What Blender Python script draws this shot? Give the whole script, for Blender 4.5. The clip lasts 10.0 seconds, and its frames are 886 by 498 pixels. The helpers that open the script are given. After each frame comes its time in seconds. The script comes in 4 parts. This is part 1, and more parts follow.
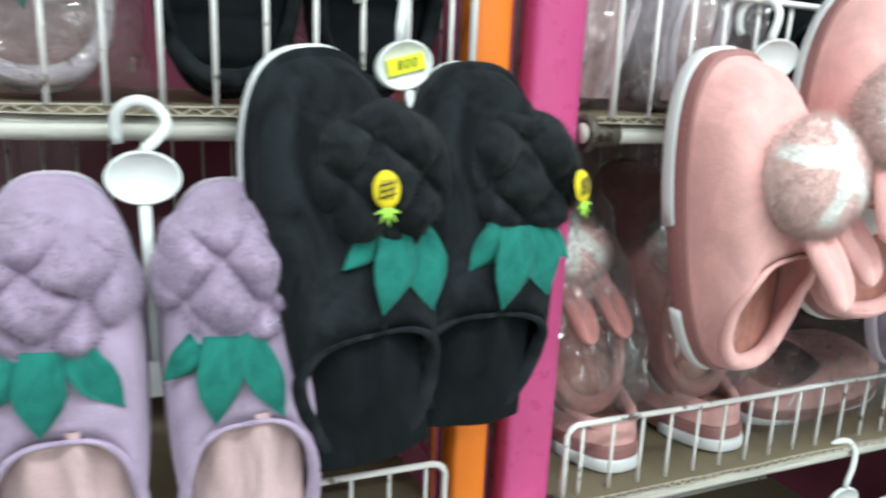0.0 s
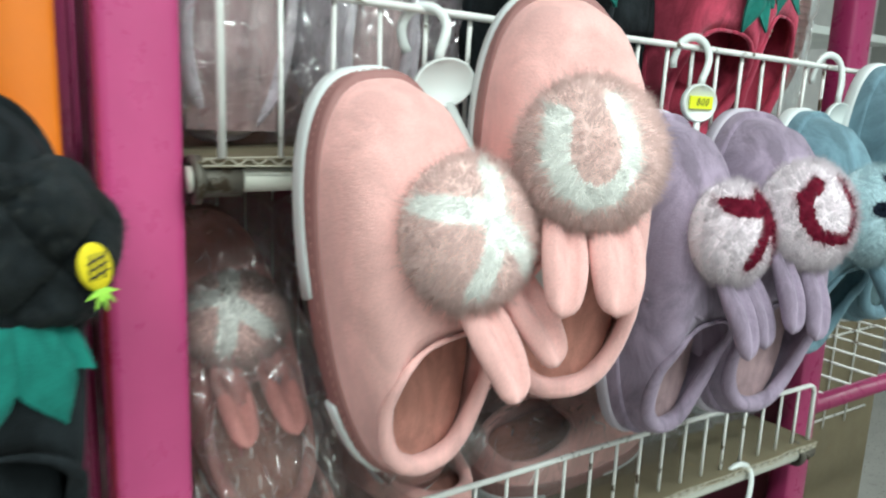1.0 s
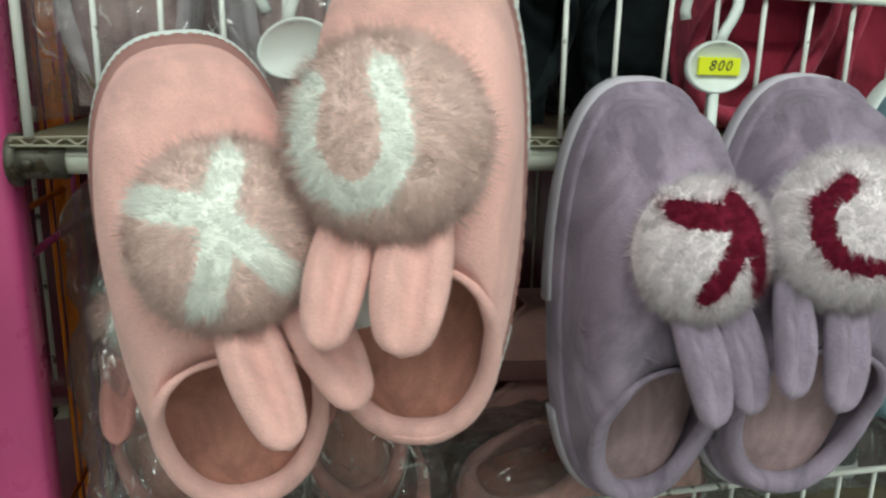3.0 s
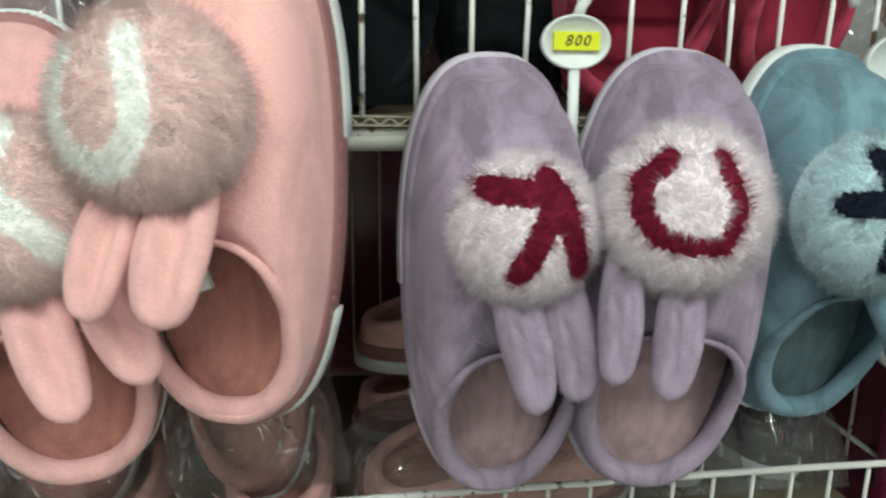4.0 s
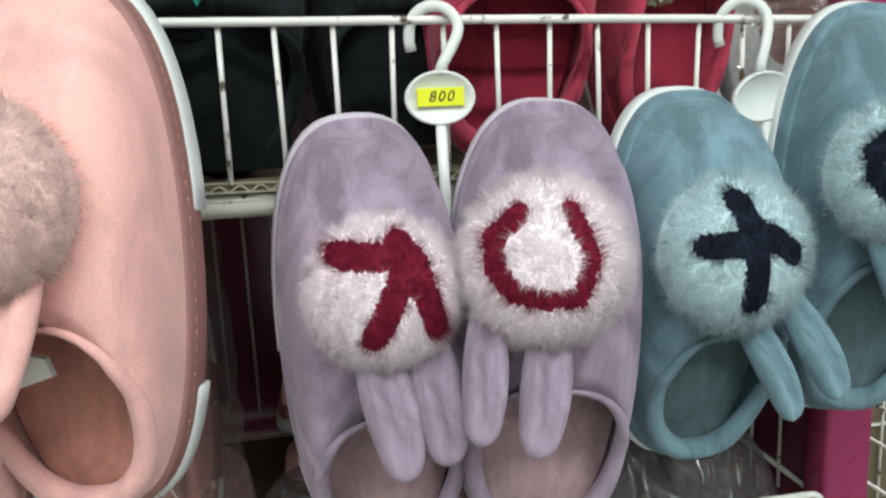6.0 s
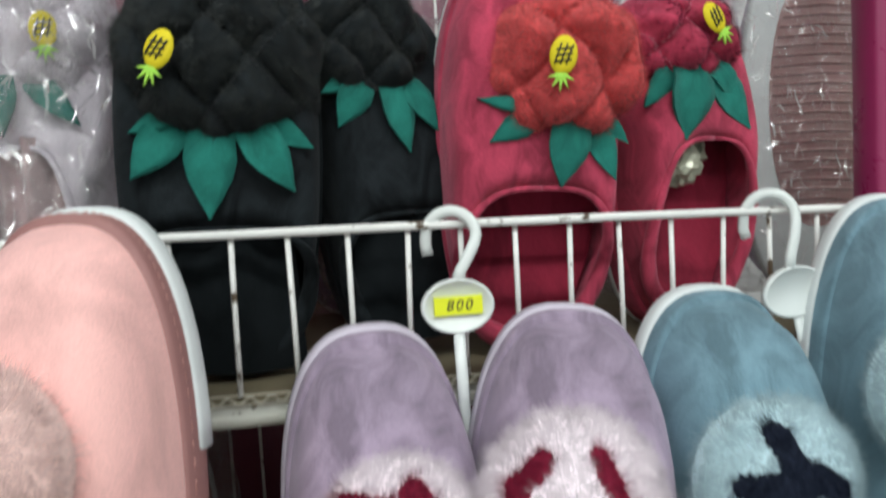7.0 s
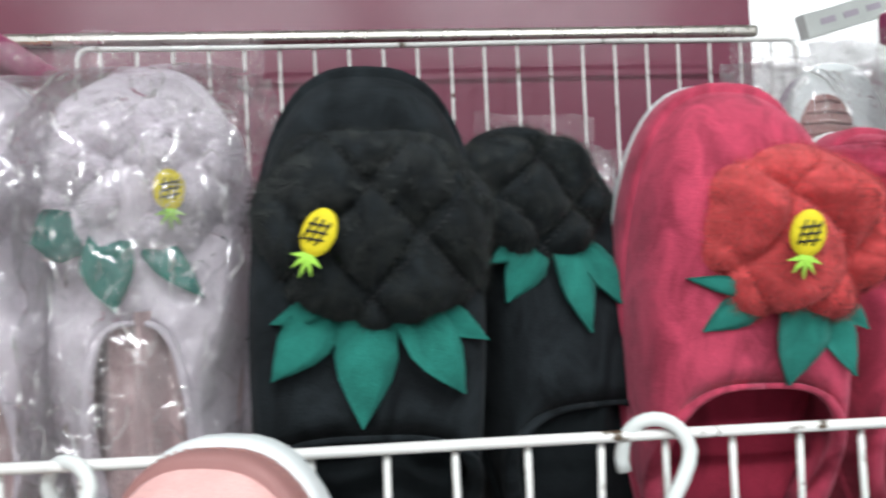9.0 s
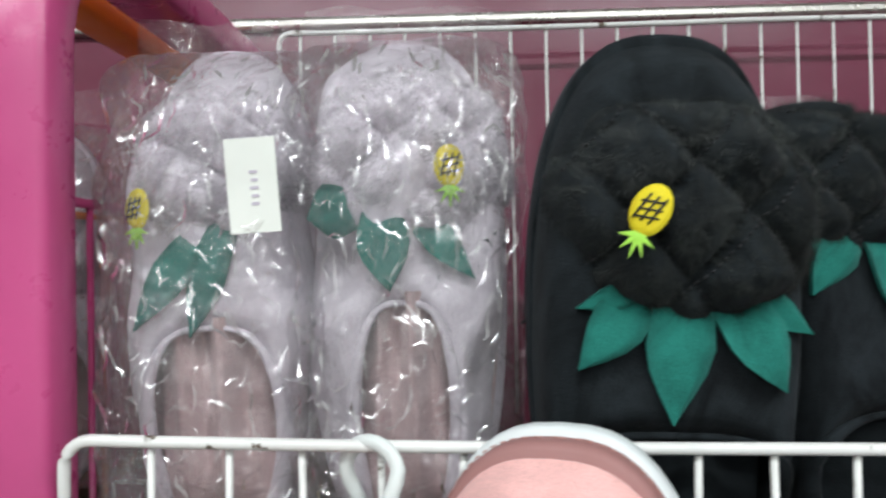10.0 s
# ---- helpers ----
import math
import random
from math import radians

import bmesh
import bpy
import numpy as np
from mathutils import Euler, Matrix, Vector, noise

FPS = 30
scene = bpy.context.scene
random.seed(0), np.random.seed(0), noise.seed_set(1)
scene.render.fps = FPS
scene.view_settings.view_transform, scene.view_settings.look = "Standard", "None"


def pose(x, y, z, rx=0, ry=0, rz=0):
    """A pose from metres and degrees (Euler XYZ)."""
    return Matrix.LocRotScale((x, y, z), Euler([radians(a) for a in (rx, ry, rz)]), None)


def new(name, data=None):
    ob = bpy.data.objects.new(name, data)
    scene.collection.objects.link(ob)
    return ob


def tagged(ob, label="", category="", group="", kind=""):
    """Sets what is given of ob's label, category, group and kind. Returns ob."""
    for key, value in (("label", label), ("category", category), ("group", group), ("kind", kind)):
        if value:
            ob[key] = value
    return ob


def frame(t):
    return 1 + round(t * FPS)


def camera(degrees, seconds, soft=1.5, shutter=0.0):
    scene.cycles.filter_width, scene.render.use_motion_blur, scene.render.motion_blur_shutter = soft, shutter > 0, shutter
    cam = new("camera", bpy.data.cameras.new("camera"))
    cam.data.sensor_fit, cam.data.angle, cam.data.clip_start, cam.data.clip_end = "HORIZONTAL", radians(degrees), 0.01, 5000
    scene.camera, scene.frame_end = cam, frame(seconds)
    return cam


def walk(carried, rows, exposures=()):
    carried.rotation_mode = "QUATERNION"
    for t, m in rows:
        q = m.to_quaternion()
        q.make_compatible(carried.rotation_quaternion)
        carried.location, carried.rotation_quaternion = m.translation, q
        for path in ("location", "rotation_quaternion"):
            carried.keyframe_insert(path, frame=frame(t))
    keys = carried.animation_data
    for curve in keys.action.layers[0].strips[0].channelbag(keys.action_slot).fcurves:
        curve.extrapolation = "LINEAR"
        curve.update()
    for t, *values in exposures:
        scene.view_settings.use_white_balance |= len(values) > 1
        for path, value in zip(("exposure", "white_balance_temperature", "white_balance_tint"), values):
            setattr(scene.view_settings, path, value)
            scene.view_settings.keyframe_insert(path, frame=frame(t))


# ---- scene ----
cam = camera(62.4, 10.0, soft=2.2, shutter=0.4)
METRES, EYE, TILT, LEAN, TURN = 1.15, 1.4, -13.3, -2.4, -22.3
ROWS = [
    (0.0, 0.0, 0.0, 0.0, -0.0, 0.0, 0.0),
    (0.5, 0.09, 0.0306, 0.004, -3.49, 0.16, 1.25),
    (1.0, 0.1638, 0.1136, 0.0295, -9.81, 1.51, 2.35),
    (1.5, 0.2121, 0.2032, 0.0418, -7.0, 0.89, 2.52),
    (2.0, 0.2411, 0.2313, 0.0479, -2.45, 0.82, 2.18),
    (2.5, 0.3081, 0.2046, 0.0515, 4.73, 0.06, 0.11),
    (4.0, 0.4845, 0.2264, 0.0362, 14.4, -0.33, -1.63),
    (4.5, 0.516, 0.2444, 0.0381, 13.19, -0.89, 0.61),
    (5.0, 0.5289, 0.2507, 0.0399, 13.03, -0.46, 1.56),
    (6.5, 0.5387, 0.2387, 0.0658, 12.74, 5.63, 2.35),
    (7.0, 0.5363, 0.2542, 0.1155, 14.15, 9.15, 2.34),
    (7.5, 0.5304, 0.2943, 0.1629, 14.56, 11.7, 2.68),
    (8.0, 0.5201, 0.3102, 0.1879, 13.87, 13.17, 2.46),
    (8.5, 0.4978, 0.3035, 0.1943, 13.77, 13.69, 1.92),
    (9.0, 0.4599, 0.2923, 0.19, 17.33, 14.42, 0.93),
    (9.5, 0.4122, 0.2805, 0.1899, 21.56, 14.76, -1.69),
    (10.0, 0.3745, 0.2818, 0.1886, 24.31, 13.86, -2.32),
]
walk(cam, [(t, pose(0, 0, EYE, TILT, LEAN, TURN) @ pose(METRES * x, METRES * y, METRES * z, 90 + pitch, roll, yaw)) for t, x, y, z, yaw, pitch, roll in ROWS],
     exposures=((0.0, 0.06, 6100, 7), (0.6, -0.05, 6050, 4), (1.2, -0.36, 6250, -3), (1.5, -0.63, 6400, -6), (2.0, -0.86, 6450, -6), (2.6, -0.88, 6500, -6), (4.0, -0.66, 6550, 1),
                (4.5, -0.56, 6600, 4), (5.2, -0.44, 6550, 5), (6.5, -0.50, 6450, 8), (7.0, -0.62, 6350, 9), (8.0, -0.26, 6300, 15), (8.5, -0.14, 6300, 15), (9.2, -0.28, 6250, 12), (10.0, -0.42, 6250, 11)))


# ---- world, lights ----
world = bpy.data.worlds.new("shop_world")
world.use_nodes = True
world.node_tree.nodes["Background"].inputs[0].default_value = (0.9, 0.95, 1.0, 1)
world.node_tree.nodes["Background"].inputs[1].default_value = 0.15
scene.world = world


def tube_lamp(x, y, z, power):
    """A ceiling tube light: the housing and tube are built with the ceiling, this is its light."""
    data = bpy.data.lights.new("tube_light", "AREA")
    data.shape, data.size, data.size_y, data.energy = "RECTANGLE", 1.3, 0.16, power
    data.color = (0.96, 1.0, 0.98)
    ob = new("tube_light", data)
    ob.matrix_world = pose(x, y, z, 0, 0, 0)
    return ob


LAMPS = ((-0.9, -0.75), (0.7, -0.75), (2.3, -0.75), (-0.1, -1.9), (1.5, -1.9), (0.3, 1.9), (1.9, 1.9))
for lx, ly in LAMPS:
    tube_lamp(lx, ly, 2.82, 32 if ly < 0 else 24)


# ---- materials ----
def material(name):
    m = bpy.data.materials.new(name)
    m.use_nodes = True
    nt = m.node_tree
    return m, nt, nt.nodes["Principled BSDF"]


def node(nt, kind, **inputs):
    n = nt.nodes.new(kind)
    for k, v in inputs.items():
        n.inputs[k].default_value = v
    return n


def ramp2(nt, fac, c0, c1, p0=0.3, p1=0.7):
    r = nt.nodes.new("ShaderNodeValToRGB")
    r.color_ramp.elements[0].position, r.color_ramp.elements[0].color = p0, (*c0, 1)
    r.color_ramp.elements[1].position, r.color_ramp.elements[1].color = p1, (*c1, 1)
    nt.links.new(fac, r.inputs[0])
    return r.outputs[0]


def coords(nt):
    return nt.nodes.new("ShaderNodeTexCoord").outputs["Object"]


def mul(c, k):
    return tuple(min(1.0, v * k) for v in c)


def plush(name, colour, dark=0.72, light=1.15, sheen=0.5, patch=28.0, bump=0.35, spec=0.15):
    """Short brushed pile: patches where the nap lies over, fine grain, soft sheen."""
    m, nt, b = material(name)
    co = coords(nt)
    big = node(nt, "ShaderNodeTexNoise", Scale=patch, Detail=4.0, Roughness=0.6)
    fine = node(nt, "ShaderNodeTexNoise", Scale=900.0, Detail=2.0)
    mid = node(nt, "ShaderNodeTexNoise", Scale=160.0, Detail=3.0)
    big.inputs["Distortion"].default_value = 0.9
    brushed = node(nt, "ShaderNodeMapping", Scale=(1.0, 0.5, 0.8), Rotation=(0.0, 0.0, 0.35))
    nt.links.new(co, brushed.inputs["Vector"])
    nt.links.new(brushed.outputs[0], big.inputs["Vector"])
    for n in (fine, mid):
        nt.links.new(co, n.inputs["Vector"])
    a = ramp2(nt, big.outputs[0], mul(colour, dark), mul(colour, light), 0.36, 0.64)
    g = ramp2(nt, fine.outputs[0], (0.88, 0.88, 0.88), (1.06, 1.06, 1.06))
    mix = node(nt, "ShaderNodeMixRGB", Fac=0.8)
    mix.blend_type = "MULTIPLY"
    nt.links.new(a, mix.inputs[1])
    nt.links.new(g, mix.inputs[2])
    nt.links.new(mix.outputs[0], b.inputs["Base Color"])
    b.inputs["Roughness"].default_value = 0.9
    b.inputs["Specular IOR Level"].default_value = spec
    b.inputs["Sheen Weight"].default_value = sheen
    b.inputs["Sheen Roughness"].default_value = 0.5
    b.inputs["Sheen Tint"].default_value = (*(min(1.0, v ** 0.4 + 0.05) for v in colour), 1)
    add = node(nt, "ShaderNodeMath")
    add.operation = "ADD"
    nt.links.new(fine.outputs[0], add.inputs[0])
    nt.links.new(mid.outputs[0], add.inputs[1])
    bp = node(nt, "ShaderNodeBump", Strength=bump, Distance=0.0015)
    nt.links.new(add.outputs[0], bp.inputs["Height"])
    nt.links.new(bp.outputs[0], b.inputs["Normal"])
    return m


CORES = {}


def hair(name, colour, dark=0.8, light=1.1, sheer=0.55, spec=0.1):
    """Fur strands, each a little different; normals follow the ball or cushion, bent to the lamps to lighten rims."""
    m, nt, b = material(name)
    geo = nt.nodes.new("ShaderNodeNewGeometry")
    co = coords(nt)
    n1 = node(nt, "ShaderNodeTexNoise", Scale=70.0, Detail=3.0)
    nt.links.new(co, n1.inputs["Vector"])
    add = node(nt, "ShaderNodeMath")
    add.operation = "MULTIPLY_ADD"
    nt.links.new(geo.outputs["Random Per Island"], add.inputs[0])
    add.inputs[1].default_value = 0.55
    nt.links.new(n1.outputs[0], add.inputs[2])
    c = ramp2(nt, add.outputs[0], mul(colour, dark), mul(colour, light), 0.35, 1.2)
    nt.links.new(c, b.inputs["Base Color"])
    b.inputs["Roughness"].default_value = 0.8 if spec < 0.2 else 0.5
    b.inputs["Specular IOR Level"].default_value = spec
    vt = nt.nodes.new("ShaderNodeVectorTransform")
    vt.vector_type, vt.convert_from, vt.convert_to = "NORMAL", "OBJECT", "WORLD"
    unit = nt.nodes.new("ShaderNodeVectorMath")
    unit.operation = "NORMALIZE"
    # lighting put in by normals: bent forward and up so fur rims shade lighter
    lamp_bias = nt.nodes.new("ShaderNodeVectorMath")
    lamp_bias.operation = "ADD"
    lamp_bias.inputs[1].default_value = (0.0, 0.012, 0.032)
    nt.links.new(co, lamp_bias.inputs[0])
    nt.links.new(lamp_bias.outputs[0], unit.inputs[0])
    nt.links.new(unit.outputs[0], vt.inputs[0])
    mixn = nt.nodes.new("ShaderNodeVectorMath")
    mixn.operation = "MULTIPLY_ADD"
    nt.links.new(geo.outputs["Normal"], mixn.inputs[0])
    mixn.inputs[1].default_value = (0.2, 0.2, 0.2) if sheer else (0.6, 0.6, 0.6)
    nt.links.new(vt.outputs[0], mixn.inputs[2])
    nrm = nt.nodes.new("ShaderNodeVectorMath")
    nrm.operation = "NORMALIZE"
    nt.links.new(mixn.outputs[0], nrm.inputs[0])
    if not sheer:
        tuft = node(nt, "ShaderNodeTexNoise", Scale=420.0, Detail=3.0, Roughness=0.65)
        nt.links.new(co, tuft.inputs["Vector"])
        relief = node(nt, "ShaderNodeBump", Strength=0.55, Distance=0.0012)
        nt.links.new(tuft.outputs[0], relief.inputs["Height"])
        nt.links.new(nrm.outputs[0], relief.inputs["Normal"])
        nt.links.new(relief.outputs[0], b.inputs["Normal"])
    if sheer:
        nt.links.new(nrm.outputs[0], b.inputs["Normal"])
    tr = nt.nodes.new("ShaderNodeBsdfTranslucent")
    nt.links.new(c, tr.inputs["Color"])
    back = node(nt, "ShaderNodeVectorMath")
    back.operation = "SCALE"
    back.inputs["Scale"].default_value = -1.0
    nt.links.new(nrm.outputs[0], back.inputs[0])
    nt.links.new(back.outputs[0], tr.inputs["Normal"])
    mx = node(nt, "ShaderNodeMixShader", Fac=0.45 if sheer else 0.0)
    nt.links.new(b.outputs[0], mx.inputs[1])
    nt.links.new(tr.outputs[0], mx.inputs[2])
    clear = nt.nodes.new("ShaderNodeBsdfTransparent")
    thin = node(nt, "ShaderNodeMixShader", Fac=sheer)
    nt.links.new(mx.outputs[0], thin.inputs[1])
    nt.links.new(clear.outputs[0], thin.inputs[2])
    nt.links.new(thin.outputs[0], nt.nodes["Material Output"].inputs["Surface"])
    if sheer:
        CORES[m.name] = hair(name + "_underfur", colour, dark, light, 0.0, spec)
    return m


def worn(name, colour, rough=0.45, spot=None, amount=0.62, scale=60.0, metal=0.0, bump=0.15, spec=0.5):
    """Paint, rubber, plastic or card: tone drift, speckles of dirt or rust, light relief."""
    m, nt, b = material(name)
    co = coords(nt)
    n1 = node(nt, "ShaderNodeTexNoise", Scale=9.0, Detail=5.0)
    n2 = node(nt, "ShaderNodeTexNoise", Scale=scale, Detail=6.0, Roughness=0.65)
    nt.links.new(co, n1.inputs["Vector"])
    nt.links.new(co, n2.inputs["Vector"])
    c = ramp2(nt, n1.outputs[0], mul(colour, 0.88), mul(colour, 1.06))
    if spot:
        f = ramp2(nt, n2.outputs[0], (0, 0, 0), (1, 1, 1), amount, amount + 0.05)
        mix = node(nt, "ShaderNodeMixRGB")
        nt.links.new(f, mix.inputs[0])
        nt.links.new(c, mix.inputs[1])
        mix.inputs[2].default_value = (*spot, 1)
        c = mix.outputs[0]
    nt.links.new(c, b.inputs["Base Color"])
    r = ramp2(nt, n2.outputs[0], (rough * 0.8,) * 3, (min(1, rough * 1.25),) * 3)
    nt.links.new(r, b.inputs["Roughness"])
    b.inputs["Metallic"].default_value = metal
    b.inputs["Specular IOR Level"].default_value = spec
    bp = node(nt, "ShaderNodeBump", Strength=bump, Distance=0.001)
    nt.links.new(n2.outputs[0], bp.inputs["Height"])
    nt.links.new(bp.outputs[0], b.inputs["Normal"])
    return m


def film_material(name, gloss_least=0.05, cloudy=0.025, relief=0.007):
    """Thin clear plastic bag: see-through, with sharp glints on its creases."""
    m, nt, b = material(name)
    out = nt.nodes["Material Output"]
    clear = node(nt, "ShaderNodeBsdfTransparent", Color=(0.99, 0.99, 0.99, 1))
    gloss = node(nt, "ShaderNodeBsdfGlossy", Color=(1, 1, 1, 1), Roughness=0.16)
    co = coords(nt)
    n = node(nt, "ShaderNodeTexNoise", Scale=64.0, Detail=3.0, Roughness=0.55, Distortion=2.2)
    nt.links.new(co, n.inputs["Vector"])
    bp = node(nt, "ShaderNodeBump", Strength=1.0, Distance=relief)
    nt.links.new(n.outputs[0], bp.inputs["Height"])
    nt.links.new(bp.outputs[0], gloss.inputs["Normal"])
    fr = node(nt, "ShaderNodeFresnel", IOR=1.5)
    nt.links.new(bp.outputs[0], fr.inputs["Normal"])
    add = node(nt, "ShaderNodeMath")
    add.operation = "MULTIPLY_ADD"
    nt.links.new(fr.outputs[0], add.inputs[0])
    add.inputs[1].default_value = 0.6
    add.inputs[2].default_value = gloss_least
    mx = nt.nodes.new("ShaderNodeMixShader")
    nt.links.new(add.outputs[0], mx.inputs[0])
    nt.links.new(clear.outputs[0], mx.inputs[1])
    nt.links.new(gloss.outputs[0], mx.inputs[2])
    haze = node(nt, "ShaderNodeBsdfDiffuse", Color=(0.9, 0.9, 0.92, 1))
    mh = node(nt, "ShaderNodeMixShader", Fac=cloudy)
    nt.links.new(mx.outputs[0], mh.inputs[1])
    nt.links.new(haze.outputs[0], mh.inputs[2])
    nt.links.new(mh.outputs[0], out.inputs["Surface"])
    return m


PINK = plush("pink_plush", (0.86, 0.49, 0.46), dark=0.84, light=1.1)
# darker copy of the pink plush, with the shelf's shade put into its colour
SHADED_PINK = plush("shaded_pink_plush", (0.58, 0.27, 0.25), dark=0.8, light=1.15)
PINK_IN = plush("pink_lining", (0.55, 0.26, 0.21), patch=45)
LILAC = plush("lilac_plush", (0.335, 0.265, 0.355), dark=0.6, light=1.16, patch=32, sheen=0.35)
LILAC_IN = plush("lilac_lining", (0.43, 0.295, 0.315), patch=45)
BLUE = plush("blue_plush", (0.17, 0.28, 0.34), dark=0.62, patch=34, sheen=0.35)
BLUE_IN = plush("blue_lining", (0.13, 0.20, 0.22), patch=45)
BLACK = plush("black_plush", (0.011, 0.014, 0.016), dark=0.5, light=1.7, sheen=0.16, spec=0.1, patch=40)
BLACK_IN = plush("black_lining", (0.010, 0.0125, 0.014), sheen=0.05, spec=0.05)
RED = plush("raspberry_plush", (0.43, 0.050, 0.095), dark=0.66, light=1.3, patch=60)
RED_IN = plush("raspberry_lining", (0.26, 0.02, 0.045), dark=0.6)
PALE = plush("pale_lilac_plush", (0.37, 0.295, 0.41), dark=0.85)
PALE_IN = plush("dusty_pink_lining", (0.58, 0.42, 0.42))
GREEN = plush("green_felt", (0.02, 0.175, 0.14), sheen=0.2, patch=60)
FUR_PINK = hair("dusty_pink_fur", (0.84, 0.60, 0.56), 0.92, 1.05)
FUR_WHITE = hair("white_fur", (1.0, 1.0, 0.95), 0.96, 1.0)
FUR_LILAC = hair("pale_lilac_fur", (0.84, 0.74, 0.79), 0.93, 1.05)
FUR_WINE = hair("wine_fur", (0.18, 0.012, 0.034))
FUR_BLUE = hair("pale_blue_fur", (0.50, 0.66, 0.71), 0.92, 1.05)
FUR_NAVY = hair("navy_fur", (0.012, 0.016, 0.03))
# black fur: the wide tone range puts its highlights into the colour
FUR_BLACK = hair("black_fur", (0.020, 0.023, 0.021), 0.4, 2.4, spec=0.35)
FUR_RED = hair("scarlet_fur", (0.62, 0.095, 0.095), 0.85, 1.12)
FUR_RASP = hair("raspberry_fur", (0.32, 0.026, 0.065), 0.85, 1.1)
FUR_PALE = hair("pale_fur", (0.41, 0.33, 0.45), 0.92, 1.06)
RUBBER = worn("white_rubber", (0.72, 0.76, 0.76), 0.55)
MAUVE = worn("mauve_rubber", (0.34, 0.165, 0.155), 0.6)
LILAC_RUB = worn("lilac_rubber", (0.55, 0.5, 0.58), 0.55)
DARK_RUB = worn("dark_rubber", (0.05, 0.05, 0.06), 0.6)
PINK_THREAD = worn("rose_thread", (0.60, 0.22, 0.28), 0.9)
DARK_THREAD = worn("charcoal_thread", (0.022, 0.022, 0.024), 0.9)
STITCH = worn("pale_thread", (0.44, 0.22, 0.19), 0.8)
ENAMEL = worn("white_enamel", (0.80, 0.80, 0.77), 0.32, (0.09, 0.06, 0.035), 0.595, 50.0)
TUBE = worn("aged_white_enamel", (0.66, 0.66, 0.58), 0.38, (0.14, 0.10, 0.06), 0.66, 45.0)
PLASTIC = worn("white_plastic", (0.72, 0.76, 0.74), 0.35)
PINK_PAINT = worn("pink_powder_coat", (0.54, 0.072, 0.225), 0.3, (0.16, 0.03, 0.07), 0.74, 50.0)
# same pink coat made darker: shade at the right end is in this colour
PINK_PAINT_SHADED = worn("shaded_pink_powder_coat", (0.29, 0.027, 0.105), 0.3, (0.16, 0.03, 0.07), 0.72, 50.0)
ORANGE_PAINT = worn("orange_powder_coat", (0.78, 0.20, 0.01), 0.35, (0.25, 0.08, 0.02), 0.75, 50.0)
PANEL = worn("raspberry_panel", (0.21, 0.054, 0.09), 0.2)
RUST = worn("dirty_steel", (0.12, 0.11, 0.09), 0.6, (0.05, 0.035, 0.02), 0.5, 60.0, metal=0.4)
CHROME = worn("brushed_chrome", (0.50, 0.48, 0.44), 0.28, metal=1.0)
CARD_EDGE = worn("pale_corrugated_edge", (0.42, 0.39, 0.31), 0.9)
CARD = worn("brown_cardboard", (0.16, 0.132, 0.08), 0.85, (0.18, 0.14, 0.08), 0.62, 30.0)
PAPER = worn("white_paper", (0.82, 0.84, 0.78), 0.8)
YELLOW = worn("yellow_thread", (0.80, 0.66, 0.01), 0.7, bump=0.6, scale=500.0)
LIME = worn("lime_thread", (0.38, 0.72, 0.08), 0.7, bump=0.6, scale=500.0)
INK = worn("black_thread", (0.02, 0.02, 0.02), 0.7)
LABEL = worn("fluorescent_label", (0.80, 0.85, 0.02), 0.6)
WALL = worn("shop_wall_paint", (0.78, 0.78, 0.76), 0.7)
FLOOR = worn("shop_floor_tile", (0.34, 0.33, 0.31), 0.3)
FILM = film_material("clear_bag_film", 0.06, 0.035)
FOLD = film_material("folded_bag_film", 0.3, 0.04, 0.0008)


# ---- mesh helpers ----
def mesh_part(name, verts, faces, mat, parent=None, label="", smooth=True):
    me = bpy.data.meshes.new(name)
    me.from_pydata([tuple(v) for v in verts], [], faces)
    me.materials.append(mat)
    if smooth:
        me.polygons.foreach_set("use_smooth", [True] * len(me.polygons))
    me.update()
    ob = new(name, me)
    if parent:
        ob.parent = parent
    if label:
        ob["label"] = label
    return ob


def part(name, bm, mat, parent=None, label="", smooth=True):
    me = bpy.data.meshes.new(name)
    bm.normal_update()
    bm.to_mesh(me)
    bm.free()
    me.materials.append(mat)
    if smooth:
        me.polygons.foreach_set("use_smooth", [True] * len(me.polygons))
    ob = new(name, me)
    if parent:
        ob.parent = parent
    if label:
        ob["label"] = label
    return ob


def base(name, m, label, category, group="", kind=""):
    ob = new(name)
    ob.empty_display_size = 0.05
    ob.matrix_world = m
    return tagged(ob, label, category, group, kind)


def sweep(points, rx, ry=None, n=10, closed=False, up=(0, 0, 1)):
    """Verts and faces of a tube with a round or oval section along points."""
    ry = ry or rx
    pts = [Vector(p) for p in points]
    verts, faces = [], []
    for i, p in enumerate(pts):
        a, c = pts[max(0, i - 1)], pts[min(len(pts) - 1, i + 1)]
        d = (c - a).normalized()
        u = Vector(up)
        if abs(d.dot(u)) > 0.95:
            u = Vector((0, 1, 0)) if abs(d.y) < 0.9 else Vector((1, 0, 0))
        s = d.cross(u).normalized()
        w = s.cross(d).normalized()
        for k in range(n):
            t = 2 * math.pi * k / n
            verts.append(p + s * rx * math.cos(t) + w * ry * math.sin(t))
    for i in range(len(pts) - 1):
        for k in range(n):
            k2 = (k + 1) % n
            faces.append((i * n + k, i * n + k2, (i + 1) * n + k2, (i + 1) * n + k))
    faces.append(tuple(reversed(range(n))))
    faces.append(tuple(range((len(pts) - 1) * n, len(pts) * n)))
    return verts, faces


